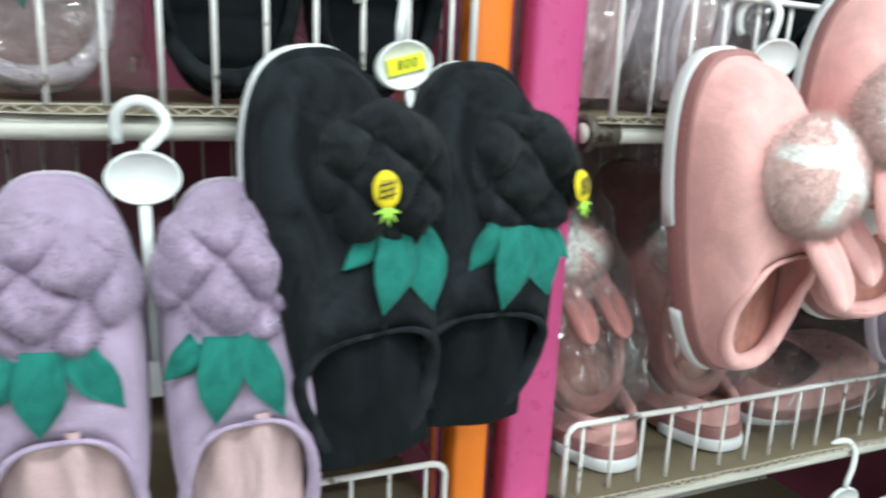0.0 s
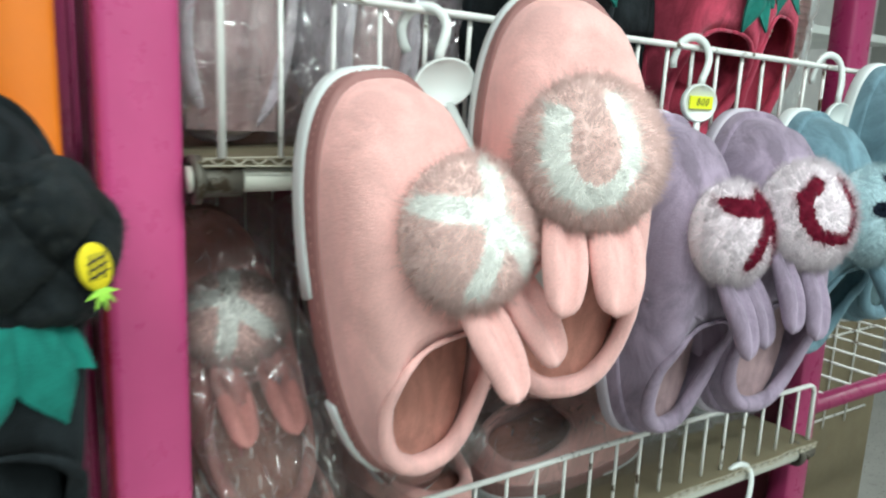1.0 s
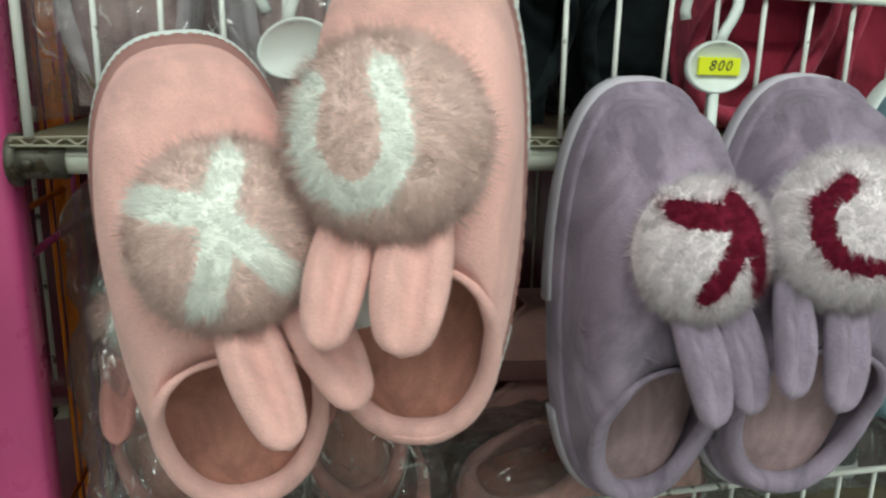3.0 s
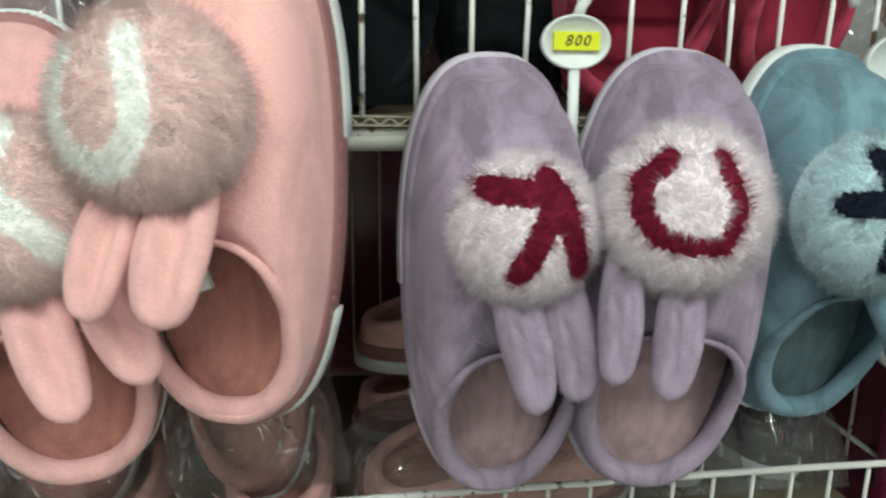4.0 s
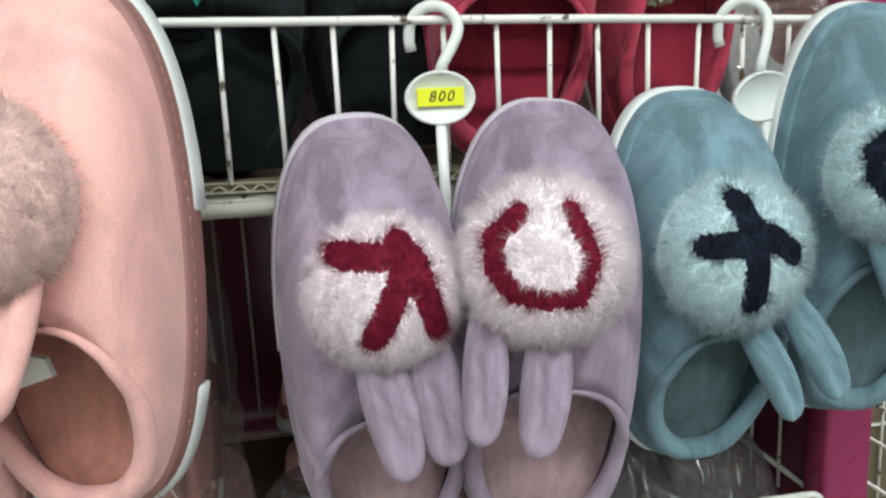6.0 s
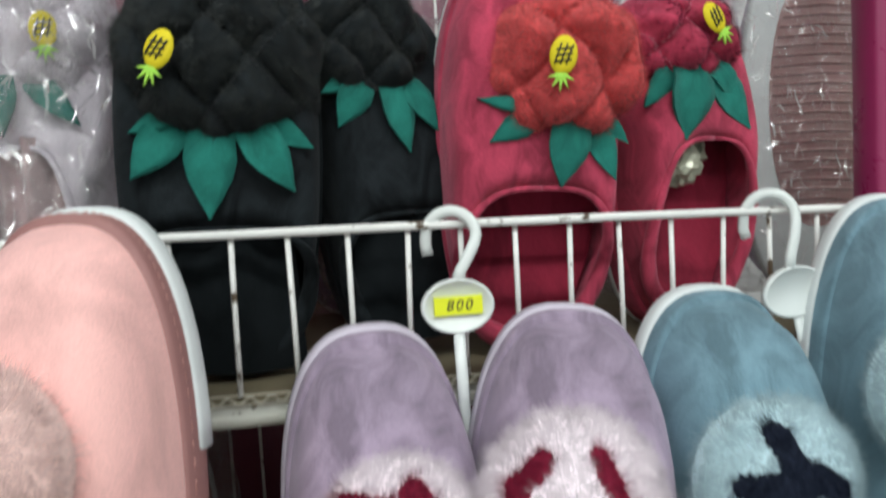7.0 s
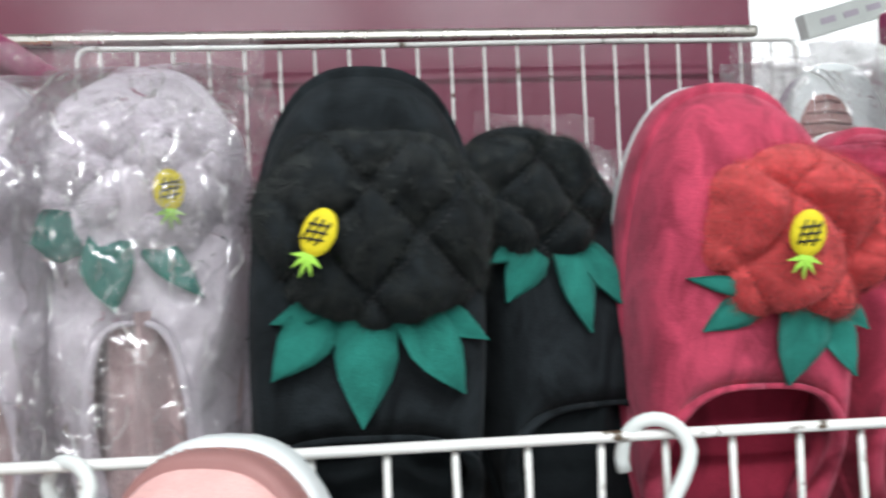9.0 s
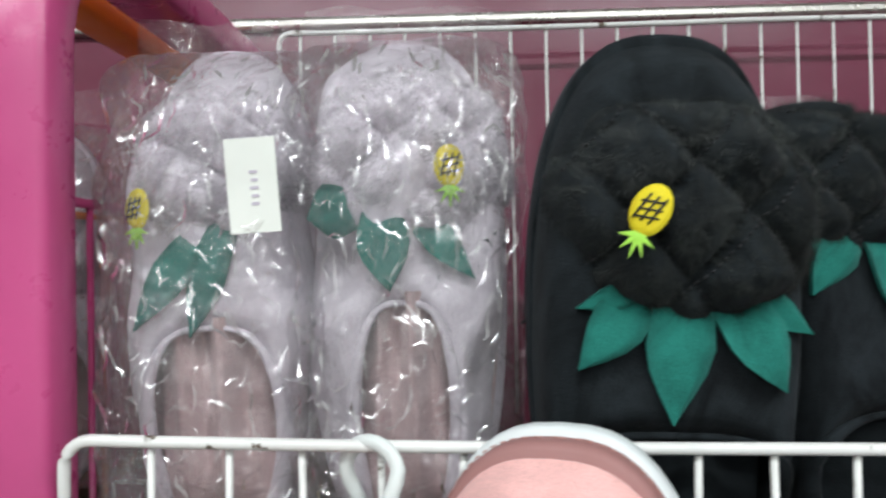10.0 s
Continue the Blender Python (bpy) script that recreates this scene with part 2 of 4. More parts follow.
def rod(name, points, r, mat, parent=None, label="", n=8, ry=None, up=(0, 0, 1)):
    v, f = sweep(points, r, ry, n, up=up)
    return mesh_part(name, v, f, mat, parent, label)


def slab(name, lo, hi, mat, parent=None, label="", bevel=0.002):
    bm = bmesh.new()
    bmesh.ops.create_cube(bm, size=1.0)
    for v in bm.verts:
        v.co = Vector([lo[i] + (v.co[i] + 0.5) * (hi[i] - lo[i]) for i in range(3)])
    if bevel:
        bmesh.ops.bevel(bm, geom=bm.edges[:], offset=bevel, segments=2, affect="EDGES", profile=0.5)
    return part(name, bm, mat, parent, label, smooth=False)


def prism(name, outline, z0, z1, mat, parent, label="", inset=0.003):
    """A solid with this outline, rounded at top and bottom."""
    n = len(outline)
    cx, cy = sum(p[0] for p in outline) / n, sum(p[1] for p in outline) / n

    def ring(z, d):
        res = []
        for x, y in outline:
            vx, vy = x - cx, y - cy
            k = 1 - d / max(1e-6, math.hypot(vx, vy))
            res.append((cx + vx * k, cy + vy * k, z))
        return res
    rings = [ring(z0, inset), ring(z0 + inset * 0.4, inset * 0.3), ring(z0 + inset, 0), ring(z1 - inset, 0), ring(z1 - inset * 0.4, inset * 0.3), ring(z1, inset)]
    verts = [p for r in rings for p in r]
    faces = []
    for i in range(len(rings) - 1):
        for k in range(n):
            k2 = (k + 1) % n
            faces.append((i * n + k, i * n + k2, (i + 1) * n + k2, (i + 1) * n + k))
    faces.append(tuple(reversed(range(n))))
    faces.append(tuple(range((len(rings) - 1) * n, len(rings) * n)))
    return mesh_part(name, verts, faces, mat, parent, label)


# ---- slippers: x across, y from heel to toe, z out of the sole ----
SOLE = 0.026


def foot(a, length, width, grow=1.0):
    c, s = math.cos(a), math.sin(a)
    y = length / 2 + grow * length / 2 * math.copysign(abs(s) ** 0.86, s)
    w = width / 2 * (0.95 + 0.06 * s)
    return grow * w * math.copysign(abs(c) ** 0.74, c), y


def opening_line(a, length, width, mouth, gape):
    """The rim of the opening, round the angle a."""
    c, sn = math.cos(a), math.sin(a)
    mid = 0.27
    y = mid + (mid - 0.052) * sn if sn < 0 else mid + (mouth - mid) * sn
    return gape * width * math.copysign(abs(c) ** (0.8 if sn < 0 else 0.62), c), length * y


def upper_mesh(length, width, tall, seed, mouth=0.404, gape=0.36, crush=0.0):
    """Outer shell from the base up to the opening's lip, and the lining back down inside."""
    n, rows = 72, [i / 13 for i in range(13, -1, -1)]
    verts, faces = [], []

    off = Vector((seed * 3.1, seed * 1.7, 0))
    for layer in range(2):
        for r in (rows if layer == 0 else [0.03, 0.12, 0.25, 0.4, 0.55, 0.7, 0.85]):
            for k in range(n):
                a = 2 * math.pi * k / n
                ox, oy = opening_line(a, length, width, mouth, gape)
                fx, fy = foot(a, length, width, 0.97)
                t = 0.5 + 0.5 * math.sin(a)
                lip = 0.026 + (tall - 0.026) * (t * t * (3 - 2 * t))
                x, y = ox + (fx - ox) * r, oy + (fy - oy) * r
                z = SOLE - 0.002 + lip * (max(0.0, 1 - r ** 3.3)) ** 0.5
                z += 0.002 * noise.noise(Vector((x * 30, y * 30, z * 20)) + off) * (1 - r)
                if crush:
                    k2 = math.sin(math.pi * min(1.0, 0.15 + 0.85 * (1 - r))) * (0.35 + 0.65 * t)
                    x += crush * k2 * noise.noise(Vector((x * 26, y * 12, 7)) + off)
                    z += crush * k2 * (1.5 * noise.noise(Vector((x * 34, y * 14, 3)) + off) + 0.5 * noise.noise(Vector((x * 70, y * 40, 5)) + off))
                if r < 0.12 and layer == 0:
                    z -= 0.003 * (1 - r / 0.12) ** 2
                if layer:
                    z = max(SOLE, z - 0.008 - 0.004 * r)
                verts.append((x, y, z))
    total = len(rows) + 7
    for i in range(total - 1):
        for k in range(n):
            k2 = (k + 1) % n
            faces.append((i * n + k, i * n + k2, (i + 1) * n + k2, (i + 1) * n + k))
    return verts, faces


def surface_z(x, y, length, width, tall):
    """Rough height of the upper at a spot of the vamp."""
    t = min(1.0, max(0.0, (y / length - 0.42) / 0.58))
    q = min(1.0, abs(x) / (width / 2))
    return SOLE + tall * (max(0.0, 1 - t ** 3.3)) ** 0.5 * (max(0.0, 1 - q ** 2.7)) ** 0.5


def slipper(m, label, mats, length=0.268, width=0.108, tall=0.058, group="", seed=0, sole="caps", mouth=0.404, cap=0.014, gape=0.36, crush=0.0, folds=0.0):
    body, lining, mid, out = mats
    ob = base("slipper", m, label, "slipper", group)
    v, f = upper_mesh(length, width, tall, seed, mouth, gape, crush)
    mesh_part("upper", v, f, body, ob)
    # padded collar round the opening, thicker at the heel
    lip_line, thick = [], []
    for k in range(61):
        a = math.pi / 2 + 2 * math.pi * k / 60
        t = 0.5 + 0.5 * math.sin(a)
        x, y = opening_line(a, length, width, mouth, gape)
        lift = 0.026 + (tall - 0.026) * (t * t * (3 - 2 * t))
        lip_line.append((x * 0.985, y, SOLE + lift - 0.0085 + 0.0050 * t))
        thick.append(0.0016 + 0.0054 * (1 - t) ** 0.8 + 0.0006 * noise.noise(Vector((k * 0.4, seed, 0))))
    v, f = sweep(lip_line, 1.0, n=10)
    mid_of = [Vector(p) for p in lip_line for _ in range(10)]
    v = [m2 + (q - m2) * thick[i // 10] for i, (q, m2) in enumerate(zip(v, mid_of))]
    mesh_part("collar", v, f, body, ob, "padded plush collar round the opening")
    if folds:
        nx, ny, v, f = 40, 24, [], []
        for j in range(ny + 1):
            for i in range(nx + 1):
                u, w = 2 * i / nx - 1, j / ny
                y = length * (0.03 + (mouth - 0.01) * w)
                half = gape * width * (0.9 - 0.12 * w)
                ripple = math.sin(7.5 * u + 1.5 * noise.noise(Vector((u, w * 2, seed)))) + 0.5 * noise.noise(Vector((u * 5, w * 4, seed)))
                v.append((u * half, y, SOLE + 0.016 + 0.016 * w + folds * ripple * (1 - u * u) * (0.4 + 0.6 * w) + 0.012 * (1 - u * u)))
        for j in range(ny):
            for i in range(nx):
                k = j * (nx + 1) + i
                f.append((k, k + 1, k + nx + 2, k + nx + 1))
        mesh_part("lining_folds", v, f, lining, ob, "loose plush lining bunched into upright folds")
    # footbed, slightly dished
    n, verts, faces = 48, [(0, length * 0.5, SOLE + 0.001)], []
    for j, r in enumerate((0.35, 0.7, 0.9)):
        for k in range(n):
            x, y = foot(2 * math.pi * k / n, length, width, 1.0)
            verts.append((x * r, length / 2 + (y - length / 2) * r, SOLE + 0.004 + 0.006 * r * r + 0.0015 * noise.noise(Vector((x * r * 60, y * 60 * r, seed)))))
    for k in range(n):
        faces.append((0, 1 + k, 1 + (k + 1) % n))
        for j in range(2):
            a, b2 = 1 + j * n + k, 1 + j * n + (k + 1) % n
            faces.append((a, a + n, b2 + n, b2))
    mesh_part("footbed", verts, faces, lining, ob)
    ring = [foot(2 * math.pi * k / 64, length, width, 1.0) for k in range(64)]
    prism("midsole", ring, 0.004, SOLE + 0.001, mid, ob)
    wide = [foot(2 * math.pi * k / 64, length, width, 1.025 if cap > 0.01 else 1.006) for k in range(64)]
    if mid is MAUVE:
        v, f = [], []
        for k in range(110):
            a0, a1 = 2 * math.pi * k / 110, 2 * math.pi * (k + 0.55) / 110
            p0, p1 = foot(a0, length, width, 1.004), foot(a1, length, width, 1.004)
            tv, tf = sweep([(*p0, 0.0195), (*p1, 0.0195)], 0.0003, n=5)
            f += [tuple(len(v) + i for i in q) for q in tf]
            v += tv
        mesh_part("stitching", v, f, STITCH, ob, "pale dashed stitching round the welt")
    if sole == "caps":
        prism("toe_cap", [p for p in wide if p[1] > 0.5 * length], 0.0, cap, out, ob, "pale rubber toe piece of the sole")
        right = [p for p in wide if p[1] < 0.27 * length]
        right.sort(key=lambda p: math.atan2(p[1] - 0.13 * length, p[0]))
        prism("heel_cap", right, 0.0, cap, out, ob, "pale rubber heel piece of the sole")
    else:
        prism("outsole", wide, 0.0, 0.012, out, ob)
    return ob


def strands(dirs, start, end, rng, width, lean=0.25):
    """Thin tapered hairs as single triangles; arrays of places in, verts and faces out."""
    n = len(start)
    axis = end - start
    side = np.cross(axis, dirs + 0.25 * rng.normal(size=(n, 3)))
    side /= np.linalg.norm(side, axis=1)[:, None] + 1e-9
    tip = end + rng.normal(size=(n, 3)) * lean * np.linalg.norm(axis, axis=1)[:, None] * 0.35
    v = np.stack([start - side * width, start + side * width, tip], axis=1).reshape(-1, 3)
    f = np.arange(3 * n).reshape(-1, 3)
    return v.tolist(), f.tolist()


def near_strokes(x, y, strokes, w):
    hit = np.zeros(len(x), bool)
    for x0, y0, x1, y1 in strokes:
        dx, dy = x1 - x0, y1 - y0
        t = np.clip(((x - x0) * dx + (y - y0) * dy) / (dx * dx + dy * dy), 0, 1)
        hit |= np.hypot(x - x0 - t * dx, y - y0 - t * dy) < w
    return hit


def chain(*points):
    return [(*a, *b) for a, b in zip(points, points[1:])]


STAR = chain((-0.72, 0.47), (-0.20, 0.33), (0.05, 0.05), (0.42, -0.42)) + chain((0.08, 0.74), (-0.10, 0.35), (-0.18, -0.10), (-0.36, -0.55))
LOOP = chain((-0.62, 0.47), (-0.70, -0.02), (-0.54, -0.38), (-0.26, -0.54), (0.02, -0.48), (0.21, -0.18), (0.19, 0.2), (0.06, 0.60))
MAN = chain((-0.58, 0.56), (0.12, 0.48), (0.10, 0.22), (-0.26, -0.46)) + chain((0.12, 0.66), (0.30, 0.40), (0.38, 0.05), (0.54, -0.44))
RING = chain((-0.40, 0.54), (-0.68, 0.26), (-0.66, -0.08), (-0.46, -0.34), (-0.1, -0.42), (0.27, -0.38), (0.40, 0.08), (0.16, 0.58))
CROSS = chain((-0.26, 0.66), (-0.16, 0.2), (-0.12, -0.52)) + chain((-0.66, 0.15), (-0.2, 0.18)) + chain((-0.18, 0.36), (0.10, 0.2), (0.40, 0.02))


def pompom(ob, x, y, z, r, fur, mark, strokes, seed, turn=0.0, count=26000, wide=0.155, flat=0.70, spin=0.0):
    """Fur ball with a marking in another colour; a soft core and its strands as real hairs."""
    rng = np.random.default_rng(seed)
    c0, s0 = math.cos(turn), math.sin(turn)
    nu, nv = 110, 60
    verts, faces, slots = [], [], []
    for i in range(nv + 1):
        for k in range(nu):
            a, p = 2 * math.pi * k / nu, math.pi * i / nv
            verts.append((r * 0.955 * math.sin(p) * math.cos(a), r * 0.955 * math.sin(p) * math.sin(a), r * 0.955 * flat * math.cos(p)))
    for i in range(nv):
        for k in range(nu):
            q = (i * nu + k, (i + 1) * nu + k, (i + 1) * nu + (k + 1) % nu, i * nu + (k + 1) % nu)
            faces.append(q)
            a, p = 2 * math.pi * (k + 0.5) / nu, math.pi * (i + 0.5) / nv
            dx, dy = math.sin(p) * math.cos(a), math.sin(p) * math.sin(a)
            on = near_strokes(np.array([dx * c0 + dy * s0]), np.array([-dx * s0 + dy * c0]), strokes, wide * 0.9)[0] and p < math.pi / 2
            slots.append(1 if on else 0)
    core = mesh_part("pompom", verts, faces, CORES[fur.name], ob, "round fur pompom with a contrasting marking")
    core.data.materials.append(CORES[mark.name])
    core.data.polygons.foreach_set("material_index", slots)
    core.matrix_basis = pose(x, y, z, -4, spin, 0)
    d = rng.normal(size=(count, 3))
    d[:, 2] = np.abs(d[:, 2]) * np.where(rng.random(count) < 0.85, 1, -1)
    d /= np.linalg.norm(d, axis=1)[:, None]
    sq = np.array((1, 1, flat))
    reach = r * (0.99 + 0.14 * rng.random(count) ** 1.8)
    px, py = d[:, 0] * c0 + d[:, 1] * s0, -d[:, 0] * s0 + d[:, 1] * c0
    jx, jy = px + rng.normal(size=count) * 0.014, py + rng.normal(size=count) * 0.014
    marked = near_strokes(jx, jy, strokes, wide) & (d[:, 2] > 0)
    # tufts: neighbouring hairs lean the same way, outwards and a little down
    cells = rng.normal(size=(420, 3))
    cells /= np.linalg.norm(cells, axis=1)[:, None]
    lean = rng.normal(size=(420, 3)) * 0.7 + np.stack([cells[:, 0], cells[:, 1] - 0.35, 0 * cells[:, 2]], axis=1)
    near = np.concatenate([np.argmax(d[i:i + 2000] @ cells.T, axis=1) for i in range(0, count, 2000)])
    swirl = lean[near] + 0.9 * (cells[near] - d) * 4 + rng.normal(size=(count, 3)) * 0.35
    swirl -= d * np.sum(swirl * d, axis=1)[:, None]
    swirl /= np.linalg.norm(swirl, axis=1)[:, None] + 1e-6
    clump = swirl * (r * (0.03 + 0.07 * rng.random(count)))[:, None]
    for flag, mat, nm in ((False, fur, "fur"), (True, mark, "marking")):
        k = marked == flag
        if not k.any():
            continue
        st = d[k] * sq * r * 0.95
        en = d[k] * sq * reach[k][:, None] + clump[k]
        v, f = strands(d[k], st, en, rng, 0.00023, 0.5)
        mesh_part(nm, v, f, mat, core, smooth=False)
    return core


def ear(ob, x, y, tip_x, tip_y, z, width, mat, lift=0.0):
    """A soft stuffed ear from its root to its tip, with a fold down the middle."""
    length, angle = math.hypot(tip_x - x, tip_y - y), math.degrees(math.atan2(tip_x - x, y - tip_y))
    nu, nv = 18, 28
    verts, faces = [], []
    for i in range(nu + 1):
        t = i / nu
        w = width / 2 * max(0.02, math.sin(math.pi * (0.17 + 0.72 * t))) ** 0.6 * max(0.0, 1 - max(0, (t - 0.84) / 0.16) ** 2.2) ** 0.5
        th = 0.0080 * (0.75 + 0.4 * math.sin(math.pi * t)) * max(0.0, 1 - max(0, (t - 0.85) / 0.15) ** 2) ** 0.5
        for k in range(nv):
            a = 2 * math.pi * k / nv
            px = w * math.cos(a)
            pz = th * math.sin(a)
            if math.sin(a) > 0:
                pz -= 0.0090 * math.exp(-((px - 0.08 * width * math.sin(3 * t)) / (0.15 * width)) ** 2) * math.sin(math.pi * min(1, t * 1.02)) ** 0.6
            verts.append((px, -t * length, pz + lift * math.sin(math.pi * t / 2)))
    for i in range(nu):
        for k in range(nv):
            k2 = (k + 1) % nv
            faces.append((i * nv + k, (i + 1) * nv + k, (i + 1) * nv + k2, i * nv + k2))
    faces.append(tuple(range(nv)))
    faces.append(tuple(reversed(range(nu * nv, (nu + 1) * nv))))
    e = mesh_part("ear", verts, faces, mat, ob)
    e.matrix_parent_inverse = Matrix.Identity(4)
    e.matrix_basis = pose(x, y, z, 0, 0, angle)
    return e


def puff(ob, x, y, z, a, b, h, mat, fur, seed, quilt=0.034, count=9000, hairlen=0.0030, turn=0.0, seams=None):
    """A quilted, stuffed fur cushion on the vamp: diamond pillows with sunk seams."""
    rng = np.random.default_rng(seed)
    n, rows, low = 120, 34, 0.03
    verts, faces = [], []
    c0, s0 = math.cos(turn), math.sin(turn)

    def at(r, t):
        lob = 0.97 + 0.085 * abs(math.cos(3.5 * t + seed)) ** 1.4 + 0.03 * math.cos(2 * t + seed)
        px = a * lob * r * math.copysign(abs(math.cos(t)) ** 0.85, math.cos(t))
        py = b * lob * r * math.copysign(abs(math.sin(t)) ** 0.85, math.sin(t))
        gx, gy = px * c0 + py * s0, py * c0 - px * s0
        p, q = (gx * 0.78 + gy * 0.72) / quilt + 0.1 * seed, (gx * 0.78 - gy * 0.72) / quilt
        p += 0.26 * noise.noise(Vector((px * 24, py * 24, seed + 3)))
        q += 0.26 * noise.noise(Vector((px * 24, py * 24, seed + 9)))
        pil = (abs(math.cos(math.pi * p)) * abs(math.cos(math.pi * q))) ** 0.42
        wob = noise.noise(Vector((px * 55, py * 55, seed))) + 0.35 * noise.noise(Vector((px * 140, py * 140, seed)))
        pz = h * (max(0.0, 1 - r ** 3.2)) ** 0.5 * 0.72 + (0.0195 * pil + 0.0040 * wob) * (1 - 0.95 * r ** 5) - 0.012 * r ** 6
        return px, py, pz + low
    for i in range(rows + 1):
        for k in range(n):
            verts.append(at(max(0.001, (i / rows) ** 0.8), 2 * math.pi * k / n))
    for i in range(rows):
        for k in range(n):
            k2 = (k + 1) % n
            faces.append((i * n + k, (i + 1) * n + k, (i + 1) * n + k2, i * n + k2))
    core = mesh_part("cushion", verts, faces, mat, ob, "quilted stuffed fur cushion on the vamp")
    core.matrix_basis = Matrix.Translation((x, y, z - low))
    if seams:
        sv, sf = [], []
        for fam in (0, 1):
            for line in range(-4, 6):
                for step in range(-40, 41):
                    ends = []
                    for d in (0.0, 0.055):
                        u, w = line + 0.5, step * 0.1 + d
                        p, q = (u, w) if fam == 0 else (w, u)
                        p -= 0.1 * seed
                        gx, gy = (p + q) * quilt / 1.56, (p - q) * quilt / 1.44
                        px, py = gx * c0 - gy * s0, gy * c0 + gx * s0
                        ex, ey = math.copysign(abs(px / a) ** (1 / 0.85), px), math.copysign(abs(py / b) ** (1 / 0.85), py)
                        t = math.atan2(ey, ex)
                        lob = 0.97 + 0.085 * abs(math.cos(3.5 * t + seed)) ** 1.4 + 0.03 * math.cos(2 * t + seed)
                        r = math.hypot(ex, ey) ** 0.85 / lob
                        if r < 0.93:
                            e = at(max(0.01, r), t)
                            ends.append((e[0], e[1], e[2] + 0.0012))
                    if len(ends) == 2:
                        tv, tf = sweep(ends, 0.00045, n=5)
                        sf += [tuple(len(sv) + n2 for n2 in fc) for fc in tf]
                        sv += tv
        mesh_part("seam_stitching", sv, sf, seams, core, "dashed stitching along the quilting seams")
    st, en, out = [], [], []
    for _ in range(count):
        r, t = max(0.02, math.sqrt(rng.random())), 2 * math.pi * rng.random()
        p, p1, p2 = Vector(at(r, t)), Vector(at(r * 0.97, t)), Vector(at(r, t + 0.04 / max(0.2, r)))
        nrm = (p - p1).cross(p2 - p).normalized()
        if nrm.dot(Vector((p.x, p.y, p.z - low + 0.01))) < 0:
            nrm = -nrm
        st.append(p - nrm * 0.0004)
        tuft = noise.noise_vector(Vector((p.x * 150, p.y * 150, seed)))
        comb = tuft * 2.2 + Vector((0.4 * math.sin(p.y * 130 + seed), math.sin(p.x * 110) * 0.4 - 0.5, 0.0)) + Vector(rng.normal(size=3)) * 0.3
        comb = (comb - nrm * comb.dot(nrm)).normalized()
        out.append(nrm)
        en.append(p + (nrm * (0.5 + 0.35 * rng.random()) + comb * 0.8) * hairlen * (1 + 1.3 * max(0.0, r - 0.6)))
    v, f = strands(np.array(out), np.array(st), np.array(en), rng, 0.00024, 0.9)
    mesh_part("fur", v, f, fur, core, smooth=False)
    return core


def leaf(ob, x, y, tip_x, tip_y, z, width, droop=0.004):
    """A felt leaf from its root to its tip."""
    length, angle = math.hypot(tip_x - x, tip_y - y), math.degrees(math.atan2(tip_x - x, y - tip_y))
    pts = [(0, 0.74), (0.25, 0.93), (0.45, 1.0), (0.62, 0.84), (0.8, 0.48), (0.93, 0.17), (1, 0.03)]
    verts, faces = [], []
    for t, w in pts:
        for sx, dz in ((-1, 0.0), (-0.5, 0.0012), (0, 0.0005), (0.5, 0.0012), (1, 0.0)):
            verts.append((sx * w * width / 2, -t * length, 0.0022 + dz - 0.010 * max(0.0, 1 - t / 0.4) ** 1.5 - droop * t * t + 0.003 * math.sin(3 * t + angle)))
    nv = len(verts)
    verts += [(vx, vy, vz - 0.002) for vx, vy, vz in verts]
    for i in range(len(pts) - 1):
        for k in range(4):
            q = (i * 5 + k, (i + 1) * 5 + k, (i + 1) * 5 + k + 1, i * 5 + k + 1)
            faces.append(q)
            faces.append(tuple(nv + j for j in reversed(q)))
        for k in (0, 4):
            faces.append((i * 5 + k, (i + 1) * 5 + k, nv + (i + 1) * 5 + k, nv + i * 5 + k))
    e = mesh_part("leaf", verts, faces, GREEN, ob, "green felt leaf")
    e.matrix_basis = pose(x, y, z, 0, 0, angle)
    return e


